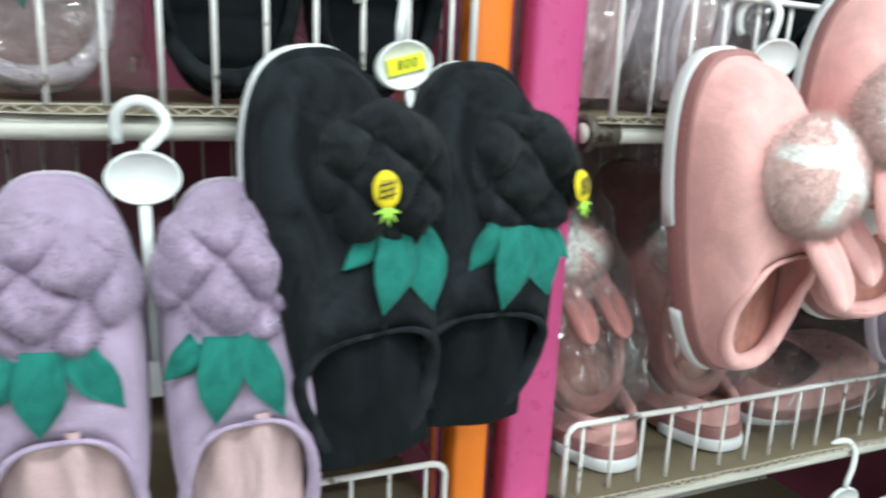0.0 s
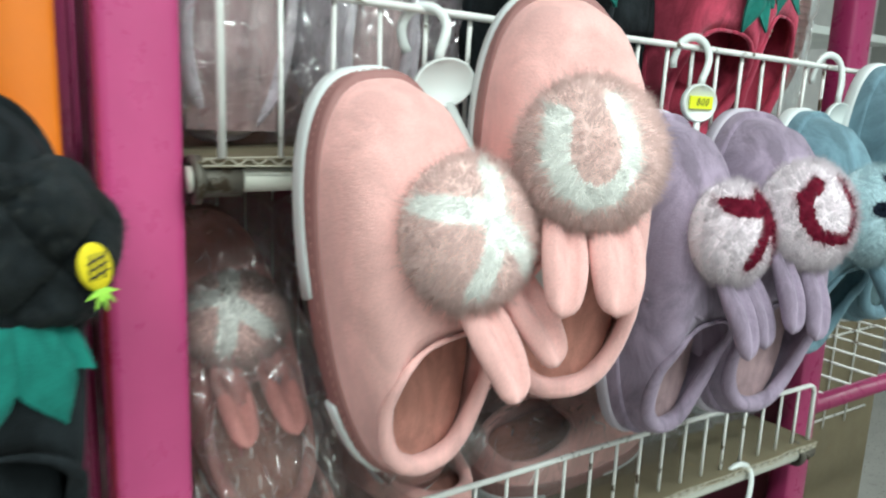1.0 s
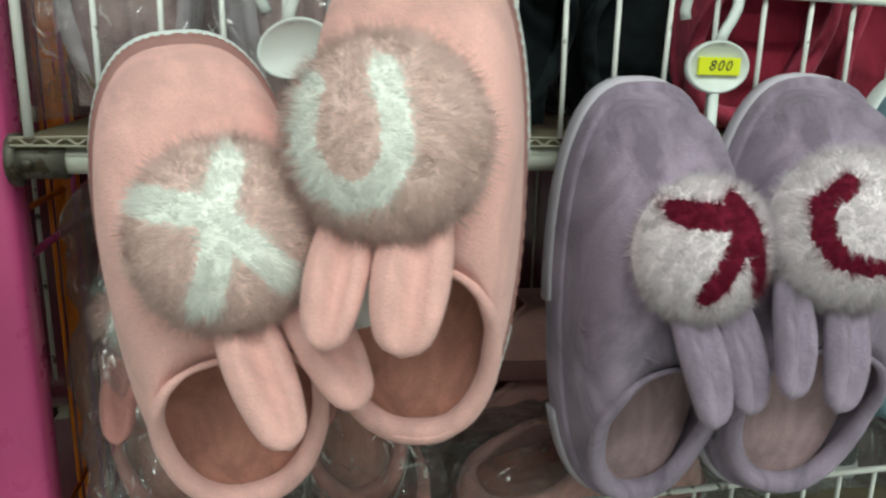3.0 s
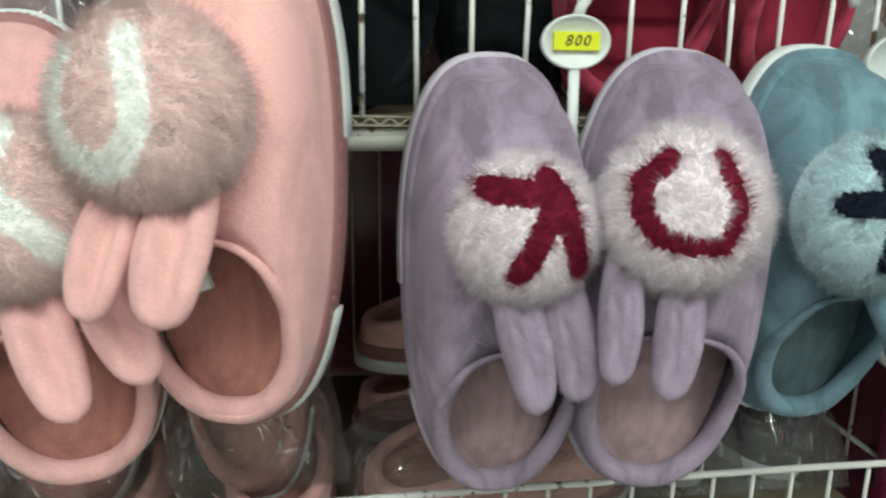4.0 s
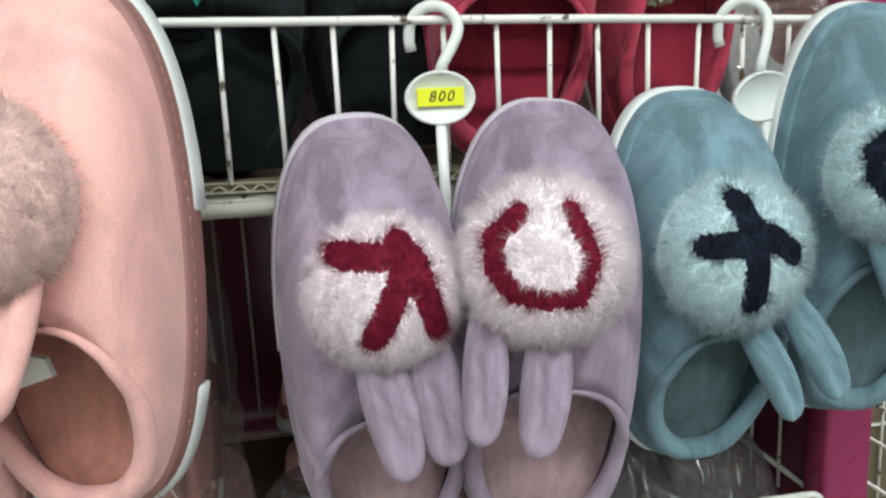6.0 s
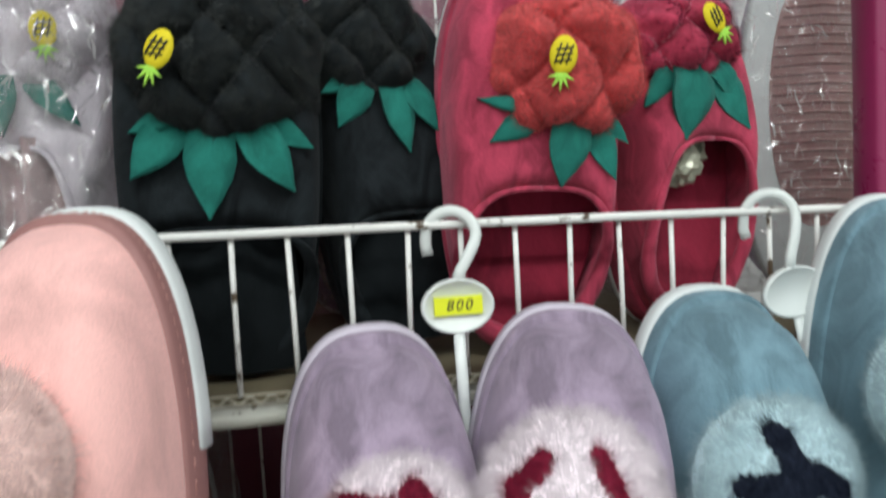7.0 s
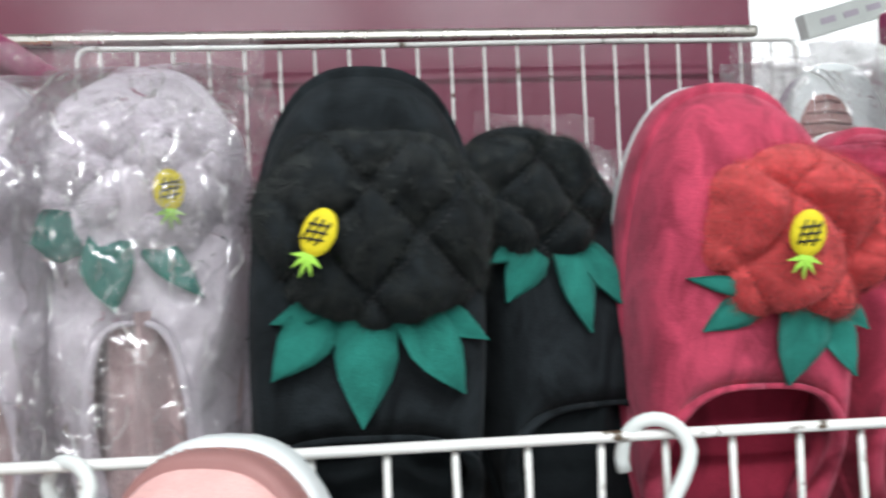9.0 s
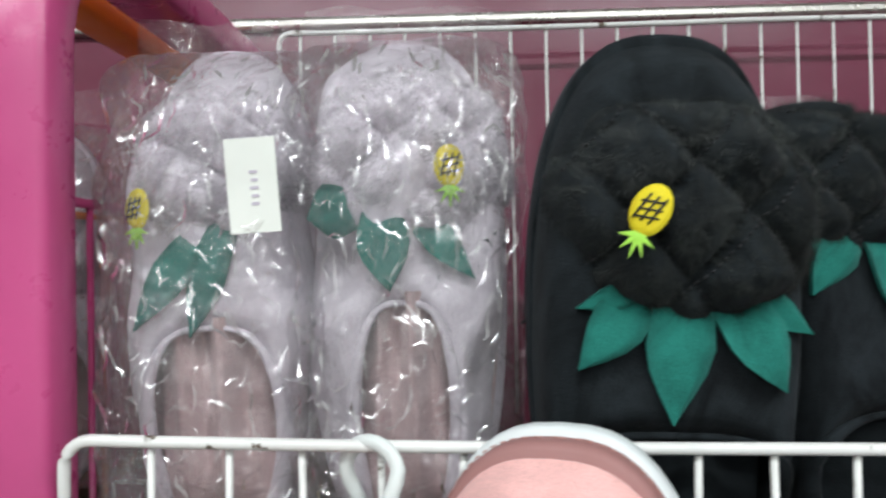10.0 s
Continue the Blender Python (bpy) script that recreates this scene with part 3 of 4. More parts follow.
def pineapple(ob, x, y, z, size, angle, rx=0, ry=0):
    """Embroidered badge: a yellow fruit with a stitched black grid and a lime crown."""
    n = 26
    verts, faces = [(0, 0, 0.0024)], []
    for r, h in ((0.6, 0.0022), (0.92, 0.0015), (1.0, 0.0)):
        for k in range(n):
            t = 2 * math.pi * k / n
            verts.append((0.72 * size * r * math.cos(t), size * r * math.sin(t), h))
    for k in range(n):
        k2 = (k + 1) % n
        faces.append((0, 1 + k, 1 + k2))
        for j in range(2):
            faces.append((1 + j * n + k, 1 + (j + 1) * n + k, 1 + (j + 1) * n + k2, 1 + j * n + k2))
    e = mesh_part("pineapple_badge", verts, faces, YELLOW, ob, "embroidered yellow pineapple badge")
    e.matrix_basis = pose(x, y, z, rx, ry, angle)
    for i in (-1, 0, 1):
        o = i * 0.3 * size
        rod("stitch_line", [(o - 0.15 * size, -0.5 * size, 0.0027), (o + 0.1 * size, 0.55 * size, 0.0027)], 0.0005, INK, e, n=5)
        rod("stitch_line", [(-0.42 * size, o - 0.1 * size, 0.0027), (0.42 * size, o + 0.1 * size, 0.0027)], 0.0005, INK, e, n=5)
    tips = []
    for k, (t, r) in enumerate(((200, 0.75), (222, 0.32), (240, 0.85), (257, 0.35), (272, 0.95), (287, 0.35), (302, 0.85), (318, 0.32), (340, 0.75))):
        tips.append((size * r * math.cos(radians(t)), -1.05 * size + size * r * math.sin(radians(t)) + 0.1 * size))
    ring = [(-0.2 * size, -0.9 * size)] + tips + [(0.2 * size, -0.9 * size)]
    m = len(ring)
    cv = [(px, py, 0.0016) for px, py in ring] + [(px, py, 0.0) for px, py in ring] + [(0, -1.1 * size, 0.002)]
    cf = [(2 * m, i, (i + 1) % m) for i in range(m)] + [(i, m + i, m + (i + 1) % m, (i + 1) % m) for i in range(m)]
    mesh_part("crown", cv, cf, LIME, e, smooth=False)
    return e


def stand(heel, toe, yaw, flip=False):
    """Pose of a slipper from its heel and toe on the sole's plane and the way that it faces."""
    h, t = Vector(heel), Vector(toe)
    y = (t - h).normalized()
    z = Vector((math.sin(radians(yaw)), -math.cos(radians(yaw)), 0))
    if flip:
        z = -z
    z = (z - y * z.dot(y)).normalized()
    x = y.cross(z)
    return Matrix(((x.x, y.x, z.x, h.x), (x.y, y.y, z.y, h.y), (x.z, y.z, z.z, h.z), (0, 0, 0, 1)))


def bunny(heel, toe, yaw, label, mats, fur, mark, strokes, group, seed, pom=(0.0, 0.185), ears=(), r=0.045, width=0.114, tall=0.056, spin=0.0, wide=0.155):
    """A plush slipper with a fur pompom at pom and ears given as root, tip and width."""
    length = (Vector(toe) - Vector(heel)).length
    ob = slipper(stand(heel, toe, yaw), label, mats, length, width, tall, group, seed)
    z = surface_z(0, pom[1], length, width, tall)
    for x, y, tip_x, tip_y, w in ears:
        ear(ob, x, y + 0.012, tip_x, tip_y, SOLE + tall + 0.004, w, mats[0], lift=0.026)
    pompom(ob, pom[0], pom[1], z + 0.008, r, fur, mark, strokes, seed, wide=wide, spin=spin)
    return ob


def pineapple_slipper(heel, toe, yaw, label, mats, fur, group, seed, puffed=(0.0, 0.19, 0.054, 0.046), h=0.036, badge=None, root=(0.0, 0.15), leaves=(), quilt=0.034, turn=0.0, width=0.112, count=9000, sole="caps", cushion=None, mouth=0.43, cap=0.008, seams=None, crush=0.0, folds=0.0, gape=0.41):
    """A plush slipper with a quilted cushion (x, y and half sizes), leaves from about root to their tips, and a badge."""
    length = (Vector(toe) - Vector(heel)).length
    tall = 0.05
    ob = slipper(stand(heel, toe, yaw), label, mats, length, width, tall, group, seed, sole, mouth, cap, gape, crush, folds)
    sx, y, a, b = puffed
    z = surface_z(0, y, length, width, tall) - 0.022
    for i, (tip_x, tip_y, wd) in enumerate(leaves):
        lx, ly = root[0] + 0.35 * (tip_x - root[0]), root[1] + 0.013
        lz = max(surface_z(lx + f * (tip_x - lx), ly + f * (tip_y - ly), length, width, tall) for f in (0.0, 0.35, 0.6, 0.9))
        leaf(ob, lx, ly, tip_x, tip_y, lz + 0.0045 - 0.0009 * i, wd)
    puff(ob, sx, y, z, a, b, h, cushion or mats[0], fur, seed, quilt, count, turn=radians(turn), seams=seams)
    if badge:
        bx, by, ang = badge
        pz = h * 0.72 * math.sqrt(max(0.05, 1 - (math.hypot(bx / a, by / b)) ** 3.2)) + 0.0190
        pineapple(ob, sx + bx, y + by, z + pz, 0.0112, ang, 0, math.degrees(math.atan2(bx, 0.07)))
    return ob


def hanger(x, z, yaw, label, hook_z, y_rail=0.497, tag_y=0.482, price=False, stem=0.125, lean=0.0, tag_w=0.044, out=0.0, spread=1.0):
    """White plastic display hanger: hook over a rail, oval plate, flat stem and spread foot."""
    ob = base("hanger", pose(x, tag_y, z, 0, lean, yaw), label, "hanger", "slipper hangers")
    n = 36
    verts, faces = [], []
    for yy, k in ((0.0025, 0.93), (0.0018, 1.0), (-0.0018, 1.0), (-0.0026, 0.97), (-0.0026, 0.90), (-0.0012, 0.86)):
        for i in range(n):
            t = 2 * math.pi * i / n
            verts.append((tag_w / 2 * k * math.cos(t), yy, 0.0165 * k * math.sin(t)))
    for j in range(5):
        for i in range(n):
            i2 = (i + 1) % n
            faces.append((j * n + i, j * n + i2, (j + 1) * n + i2, (j + 1) * n + i))
    faces.append(tuple(range(5 * n, 6 * n)))
    faces.append(tuple(reversed(range(n))))
    mesh_part("plate", verts, faces, PLASTIC, ob)
    top = hook_z - z
    r = 0.0145
    cz = top - r
    pts = [(0.000, 0, 0.014), (0.003, 0.001, 0.014 + 0.25 * (cz - 0.014)), (0.0085, 0.002, 0.014 + 0.55 * (cz - 0.014)), (0.0128, 0.004, 0.014 + 0.82 * (cz - 0.014))]
    for k in range(0, 13):
        t = math.pi * k / 12
        pts.append((r * math.cos(t), 0.006 + 0.012 * k / 12, cz + r * math.sin(t)))
    pts += [(-r, 0.02, cz - 0.006), (-r + 0.001, 0.02, cz - 0.012)]
    rod("hook", pts, 0.0036, PLASTIC, ob, n=12, ry=0.0028, up=(0, 1, 0))
    rod("stem", [(0, 0, -0.014), (0.001, -0.4 * out, -stem * 0.5), (0.002, 0.002 - out, -stem)], 0.0036, PLASTIC, ob, n=8, ry=0.0022, up=(0, 1, 0))
    # spread foot: a flat flared plate
    bm = bmesh.new()
    ring = [(-0.004, 0.012), (0.004, 0.012), (0.007, 0.004), (0.022, -0.006), (0.022, -0.012), (-0.022, -0.012), (-0.022, -0.006), (-0.007, 0.004)]
    fr = bm.faces.new([bm.verts.new((px * spread, 0.0035 - out, pz * spread - stem)) for px, pz in ring])
    ex = bmesh.ops.extrude_face_region(bm, geom=[fr])
    for v in ex["geom"]:
        if isinstance(v, bmesh.types.BMVert):
            v.co.y -= 0.004
    part("foot", bm, PLASTIC, ob, smooth=False)
    if price:
        s = slab("price_sticker", (-0.0145, -0.0036, -0.005), (0.0145, -0.0014, 0.006), LABEL, ob, "fluorescent yellow sticker with a handwritten price", 0.0003)
        cu = bpy.data.curves.new("price_text", "FONT")
        cu.body, cu.size, cu.extrude, cu.align_x, cu.align_y, cu.shear = "800", 0.0090, 0.0001, "CENTER", "CENTER", 0.25
        cu.space_character = 1.25
        cu.materials.append(INK)
        tx = new("price_text", cu)
        tx.parent = s
        tx.matrix_basis = pose(0, -0.0039, 0.0006, 90, 0, 0)
    return ob


def grid_rail(name, x0, x1, z0, z1, y, pitch, start, label, skew=(), r=0.0028, wr=0.0018, left=True, right=True, droop=0.0):
    """A shelf's front rail: bent top rod with round corners, and its upright wires."""
    ob = base(name, pose(0, 0, 0), label, "rail", kind="structure")

    def top(x):
        return z1 - droop * (x - x0) / (x1 - x0)
    pts = []
    c = 0.012
    if left:
        pts += [(x0, y, z0)] + [(x0 + c - c * math.cos(radians(a)), y, z1 - c + c * math.sin(radians(a))) for a in range(0, 91, 15)]
    else:
        pts += [(x0, y, z1)]
    for i in range(1, 24):
        xx = x0 + c + (x1 - x0 - 2 * c) * i / 24
        pts.append((xx, y + 0.0006 * math.sin(xx * 21), top(xx) + 0.0008 * math.sin(xx * 9)))
    if right:
        pts += [(x1 - c + c * math.sin(radians(a)), y, top(x1) - c + c * math.cos(radians(a))) for a in range(0, 91, 15)] + [(x1, y, z0)]
    else:
        pts += [(x1, y, z1)]
    rod("top_rod", pts, r, ENAMEL, ob, n=10)
    i, x = 0, start
    while x < x1 - 0.006:
        if x > x0 + 0.006:
            dx = skew[i % len(skew)] if skew else 0.0
            rod("wire", [(x + dx, y + 0.003, top(x) - 0.001), (x + dx * 0.4, y + 0.003, (z0 + z1) / 2), (x, y + 0.003, z0)], wr, ENAMEL, ob, n=6)
        x += pitch
        i += 1
    return ob


# ---- structure ----
def structure(ob):
    return tagged(ob, kind="structure")


floor = structure(slab("floor", (-5, -3, -0.1), (6, 4, 0), FLOOR, label="pale tiled shop floor", bevel=0))
ceiling = structure(slab("ceiling", (-5, -3, 2.95), (6, 4, 3.05), WALL, label="white shop ceiling", bevel=0))
for nm, lo, hi in (("wall_south", (-5, -3.1, 0), (6, -3, 2.95)), ("wall_north", (-5, 4, 0), (6, 4.1, 2.95)), ("wall_west", (-5.1, -3, 0), (-5, 4, 2.95)), ("wall_east", (6, -3, 0), (6.1, 4, 2.95))):
    structure(slab(nm, lo, hi, WALL, label="plain white shop wall", bevel=0))

panel = structure(slab("back_panel", (-1.6, 0.950, 0.1), (1.075, 0.965, 2.25), PANEL, label="glossy raspberry pink back panel of the shelving"))
strip = structure(slab("chrome_strip", (-1.6, 0.938, 1.799), (1.078, 0.952, 1.812), CHROME, label="chrome strip across the back panel", bevel=0.004))


def side_frame(x0, x1, mat, label, back=0.93, wires=True, front=0.530):
    """A bay's end frame: flat tube post, bent over at the top and running back."""
    ob = base("side_frame", pose(0, 0, 0), label, "shelf frame", "shelf end frames", "structure")
    xm, hw = (x0 + x1) / 2, (x1 - x0) / 2
    pts = [(xm, front, 0.02), (xm, front, 1.1), (xm, front, 1.66)]
    for a in range(10, 91, 10):
        pts.append((xm, front + 0.088 * (1 - math.cos(radians(a))), 1.66 + 0.088 * math.sin(radians(a))))
    pts += [(xm, 0.5 * (back + 0.62), 1.748), (xm, back, 1.748)]
    v, f = [], []
    n = 16
    for i, p in enumerate(pts):
        a, c = Vector(pts[max(0, i - 1)]), Vector(pts[min(len(pts) - 1, i + 1)])
        d = (c - a).normalized()
        s = Vector((1, 0, 0))
        w = s.cross(d)
        for k in range(n):
            t = 2 * math.pi * k / n
            ct, st = math.cos(t), math.sin(t)
            v.append(Vector(p) + s * hw * math.copysign(abs(ct) ** 0.35, ct) + w * 0.0155 * math.copysign(abs(st) ** 0.35, st))
    for i in range(len(pts) - 1):
        for k in range(n):
            k2 = (k + 1) % n
            f.append((i * n + k, i * n + k2, (i + 1) * n + k2, (i + 1) * n + k))
    mesh_part("post", v, f, mat, ob)
    if not wires:
        return ob
    rod("back_post", [(xm, 0.925, 0.02), (xm, 0.925, 1.75)], 0.014, mat, ob)
    # side mesh between the posts
    for z in (0.62, 0.95, 1.28, 1.59):
        rod("side_bar", [(xm, 0.54, z), (xm, 0.92, z)], 0.003, mat, ob, n=6)
    for i in range(3):
        y = 0.60 + 0.13 * i
        rod("side_wire", [(xm, y, 0.62), (xm, y, 1.59)], 0.0022, mat, ob, n=6)
    return ob


side_frame(0.286, 0.334, PINK_PAINT, "pink powder-coated shelf end frame with bent top")
side_frame(0.235, 0.268, ORANGE_PAINT, "orange powder-coated shelf end frame with bent top")
side_frame(1.088, 1.134, PINK_PAINT_SHADED, "pink powder-coated shelf end frame with bent top, shade in its colour", 0.76, False, 0.556)

for x0, x1 in ((0.334, 1.072), (-0.62, 0.231)):
    for zt, tag in ((1.3595, "upper"), (1.012, "lower"), (0.68, "bottom")):
        ob = base("shelf", pose(0, 0, 0), "wire shelf with white front tube and cardboard lining", "shelf", "wire shelves", "structure")
        rod("front_tube", [(x0, 0.513, zt), (x0 + 0.2, 0.513, zt + 0.0006), (x1, 0.513, zt)], 0.0085, TUBE, ob, n=14)
        for bx in (x0 + 0.002, x1 - 0.032):
            rod("bracket", [(bx, 0.513, zt), (bx + 0.012, 0.513, zt), (bx + 0.013, 0.513, zt), (bx + 0.030, 0.513, zt)], 0.0112, RUST, ob, "dirty steel end bracket", n=14)
            rod("flange", [(bx, 0.513, zt), (bx + 0.005, 0.513, zt)], 0.0155, RUST, ob, n=14)
            rod("bolt", [(bx + 0.011, 0.499, zt - 0.001), (bx + 0.011, 0.5045, zt - 0.001)], 0.0036, RUST, ob, n=6)
        flute = [(x0 + 0.006 + (x1 - x0 - 0.012) * k / 400, 0.5005 + 0.002 * noise.noise(Vector((k * 0.05, 3, zt))), zt + 0.0118 + 0.0019 * math.sin(k * 0.9)) for k in range(401)]
        rod("corrugation", flute, 0.0008, CARD_EDGE, ob, "wavy corrugated layer of the cardboard", n=4)
        for dz in (0.0092, 0.0146):
            rod("liner_edge", [(p[0], p[1] - 0.0006, zt + dz + 0.0012 * noise.noise(Vector((p[0] * 17, dz * 300, zt)))) for p in flute[::8]], 0.0007, CARD_EDGE, ob, "torn pale edge of the cardboard", n=4)
        rod("back_tube", [(x0, 0.92, zt), (x1, 0.92, zt)], 0.0085, TUBE, ob, n=12)
        for i in range(8):
            xx = x0 + 0.02 + (x1 - x0 - 0.04) * i / 7
            rod("cross_wire", [(xx, 0.52, zt + 0.006), (xx, 0.915, zt + 0.006)], 0.002, ENAMEL, ob, n=6)
        # cardboard lining with a wavy cut edge
        v, f = [], []
        nx, zc = 40, zt + 0.0095
        for layer, dz in ((0, 0.0), (1, 0.0045)):
            for yy in (0.502, 0.6, 0.75, 0.90):
                for i in range(nx + 1):
                    xx = x0 + 0.004 + (x1 - x0 - 0.008) * i / nx
                    wob = 0.0022 * noise.noise(Vector((xx * 14, yy * 5, zt)))
                    v.append((xx, yy + (0.004 * noise.noise(Vector((xx * 20, 3, zt))) if yy < 0.55 else 0), zc + dz + wob))
        row = nx + 1
        for j in range(3):
            for i in range(nx):
                a = j * row + i
                b2 = 4 * row + a
                f.append((a, a + row, a + row + 1, a + 1))
                f.append((b2, b2 + 1, b2 + row + 1, b2 + row))
        for i in range(nx):
            f.append((i, i + 1, 4 * row + i + 1, 4 * row + i))
        mesh_part("cardboard_lining", v, f, CARD, ob, "brown corrugated cardboard lining", smooth=False)

grid_rail("front_rail", 0.351, 1.061, 1.374, 1.4765, 0.497, 0.0344, 0.3545, "white wire rail along the upper shelf edge, chipped enamel", (0, 0, 0.001, -0.001, 0.0, 0.002), droop=0.014)
grid_rail("front_rail", 0.345, 1.064, 1.014, 1.098, 0.511, 0.0336, 0.364, "white wire rail along the lower shelf edge")
grid_rail("front_rail", -0.62, 0.226, 1.374, 1.4765, 0.497, 0.0324, -0.60, "white wire rail along the upper shelf edge")
grid_rail("front_rail", -0.62, 0.226, 1.014, 1.084, 0.511, 0.0324, -0.60, "white wire rail along the lower shelf edge")
grid_rail("back_rack", 0.346, 1.10, 1.40, 1.784, 0.905, 0.0353, 0.367, "white wire rack against the back panel", r=0.0026, wr=0.0017)
grid_rail("back_rack", 0.346, 1.06, 1.06, 1.335, 0.905, 0.0335, 0.36, "white wire rack against the back panel", r=0.0026, wr=0.0017)
grid_rail("back_rack", -0.62, 0.225, 1.06, 1.335, 0.905, 0.0335, -0.6, "white wire rack against the back panel", r=0.0026, wr=0.0017)

# ---- hanging slippers ----
PINKS = (PINK, PINK_IN, MAUVE, RUBBER)
LILACS = (LILAC, LILAC_IN, LILAC, LILAC_RUB)
BLUES = (BLUE, BLUE_IN, BLUE, RUBBER)
BLACKS = (BLACK, BLACK_IN, BLACK, RUBBER)
DARKS = (BLACK, BLACK_IN, BLACK, DARK_RUB)
SCARLET = plush("scarlet_plush", (0.57, 0.080, 0.082), dark=0.78, light=1.15, patch=110)
GREY = plush("charcoal_plush", (0.05, 0.05, 0.055))
GREYS = (GREY, BLACK_IN, GREY, RUBBER)
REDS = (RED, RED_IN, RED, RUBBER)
SNOW = plush("whitish_lilac_plush", (0.80, 0.73, 0.80), dark=0.8, light=1.08, bump=0.5)
SNOWS = (SNOW, PALE_IN, SNOW, LILAC_RUB)
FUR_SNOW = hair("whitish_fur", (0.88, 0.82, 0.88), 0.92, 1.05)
PALES = (PALE, PALE_IN, PALE, LILAC_RUB)

bunny((0.464, 0.477, 1.162), (0.432, 0.486, 1.429), 8, "pink plush slipper with fur pompom and bunny ears, hanging", PINKS, FUR_PINK, FUR_WHITE, STAR, "pink bunny slippers", 1, wide=0.175, pom=(0.008, 0.172), r=0.047, width=0.119,
      ears=((0.003, 0.134, 0.018, 0.069, 0.032), (0.032, 0.140, 0.054, 0.081, 0.031)))
bunny((0.567, 0.448, 1.207), (0.568, 0.464, 1.487), -18, "pink plush slipper with fur pompom and bunny ears, hanging", PINKS, FUR_PINK, FUR_WHITE, LOOP, "pink bunny slippers", 2, wide=0.15, pom=(-0.006, 0.173), r=0.048, width=0.120,
      ears=((-0.022, 0.134, -0.031, 0.080, 0.029), (0.010, 0.134, 0.004, 0.079, 0.036)))
lilac = bunny((0.706, 0.484, 1.135), (0.705, 0.491, 1.411), 6, "lilac plush slipper with pale pompom and bunny ears, hanging", LILACS, FUR_LILAC, FUR_WINE, MAN, "lilac bunny slippers", 3, wide=0.195, pom=(-0.003, 0.185), r=0.042, width=0.116,
      ears=((-0.012, 0.152, -0.001, 0.089, 0.028), (0.018, 0.149, 0.021, 0.094, 0.028)))
rod("pinch_seam", [(-0.052, 0.132, surface_z(-0.052, 0.132, 0.272, 0.116, 0.056) - 0.004), (-0.036, 0.126, surface_z(-0.036, 0.126, 0.272, 0.116, 0.056) + 0.001), (-0.020, 0.118, surface_z(-0.02, 0.118, 0.272, 0.116, 0.056) + 0.001)], 0.0014, LILAC, lilac, "pinched seam at the side of the vamp", n=8)
bunny((0.799, 0.462, 1.141), (0.826, 0.487, 1.414), -6, "lilac plush slipper with pale pompom and bunny ears, hanging", LILACS, FUR_LILAC, FUR_WINE, RING, "lilac bunny slippers", 4, wide=0.125, pom=(-0.013, 0.184), r=0.047, width=0.120,
      ears=((-0.042, 0.146, -0.046, 0.091, 0.024), (-0.007, 0.142, -0.018, 0.085, 0.027)))
bunny((0.910, 0.486, 1.175), (0.916, 0.491, 1.419), 5, "blue plush slipper with pale pompom and bunny ears, hanging", BLUES, FUR_BLUE, FUR_NAVY, CROSS, "blue bunny slippers", 5, wide=0.18, pom=(-0.014, 0.151), r=0.046,
      ears=((-0.006, 0.108, 0.014, 0.056, 0.021), (0.024, 0.113, 0.044, 0.065, 0.024)))
bunny((1.018, 0.476, 1.198), (1.046, 0.487, 1.468), -4, "blue plush slipper with pale pompom and bunny ears, hanging", BLUES, FUR_BLUE, FUR_NAVY, RING, "blue bunny slippers", 6, wide=0.125, pom=(-0.024, 0.163), r=0.042,
      ears=((-0.03, 0.125, -0.016, 0.070, 0.024), (0.004, 0.125, 0.018, 0.070, 0.024)))

BLACK_BAR = "black plush slipper with quilted fur cushion and green leaves, hanging"
pineapple_slipper((0.134, 0.468, 1.139), (0.100, 0.492, 1.412), 4, BLACK_BAR, BLACKS, FUR_BLACK, "black pineapple slippers", 11, (0.022, 0.193, 0.049, 0.046), badge=(-0.010, -0.004, -5), cap=0.014, mouth=0.36, folds=0.003,
                  root=(0.034, 0.150), leaves=((0.043, 0.106, 0.031), (0.007, 0.112, 0.027), (0.072, 0.128, 0.026), (-0.014, 0.144, 0.018)))
pineapple_slipper((0.210, 0.482, 1.150), (0.219, 0.493, 1.410), 0, BLACK_BAR, BLACKS, FUR_BLACK, "black pineapple slippers", 12, (0.019, 0.185, 0.048, 0.046), h=0.024, badge=(0.032, -0.003, 12), mouth=0.36, folds=0.003,
                  root=(0.012, 0.142), leaves=((0.003, 0.099, 0.027), (0.040, 0.106, 0.028), (-0.021, 0.125, 0.022), (0.052, 0.132, 0.018)))
LILAC_BAR = "lilac plush slipper with quilted cushion and green leaves, hanging"
pineapple_slipper((-0.048, 0.486, 1.062), (-0.048, 0.492, 1.335), 0, LILAC_BAR, PALES, FUR_PALE, "lilac pineapple slippers", 13, (-0.002, 0.214, 0.046, 0.043), h=0.026, width=0.100, mouth=0.48, count=12000, folds=0.004,
                  root=(-0.003, 0.172), leaves=((-0.009, 0.136, 0.027), (0.034, 0.148, 0.022), (-0.044, 0.150, 0.022)))
pineapple_slipper((0.058, 0.486, 1.060), (0.051, 0.492, 1.330), 0, LILAC_BAR, PALES, FUR_PALE, "lilac pineapple slippers", 14, (-0.002, 0.216, 0.046, 0.043), h=0.026, width=0.100, mouth=0.48, count=12000, folds=0.004,
                  root=(-0.012, 0.174), leaves=((-0.020, 0.133, 0.026), (0.020, 0.131, 0.022), (-0.047, 0.163, 0.018)))

HOOK = 1.477
hanger(0.760, 1.421, 0, "white plastic hanger with oval plate and price sticker", HOOK, price=True)
hanger(0.497, 1.425, -14, "white plastic hanger with blank oval plate", HOOK, lean=-18, stem=0.126, out=0.078, spread=1.5)
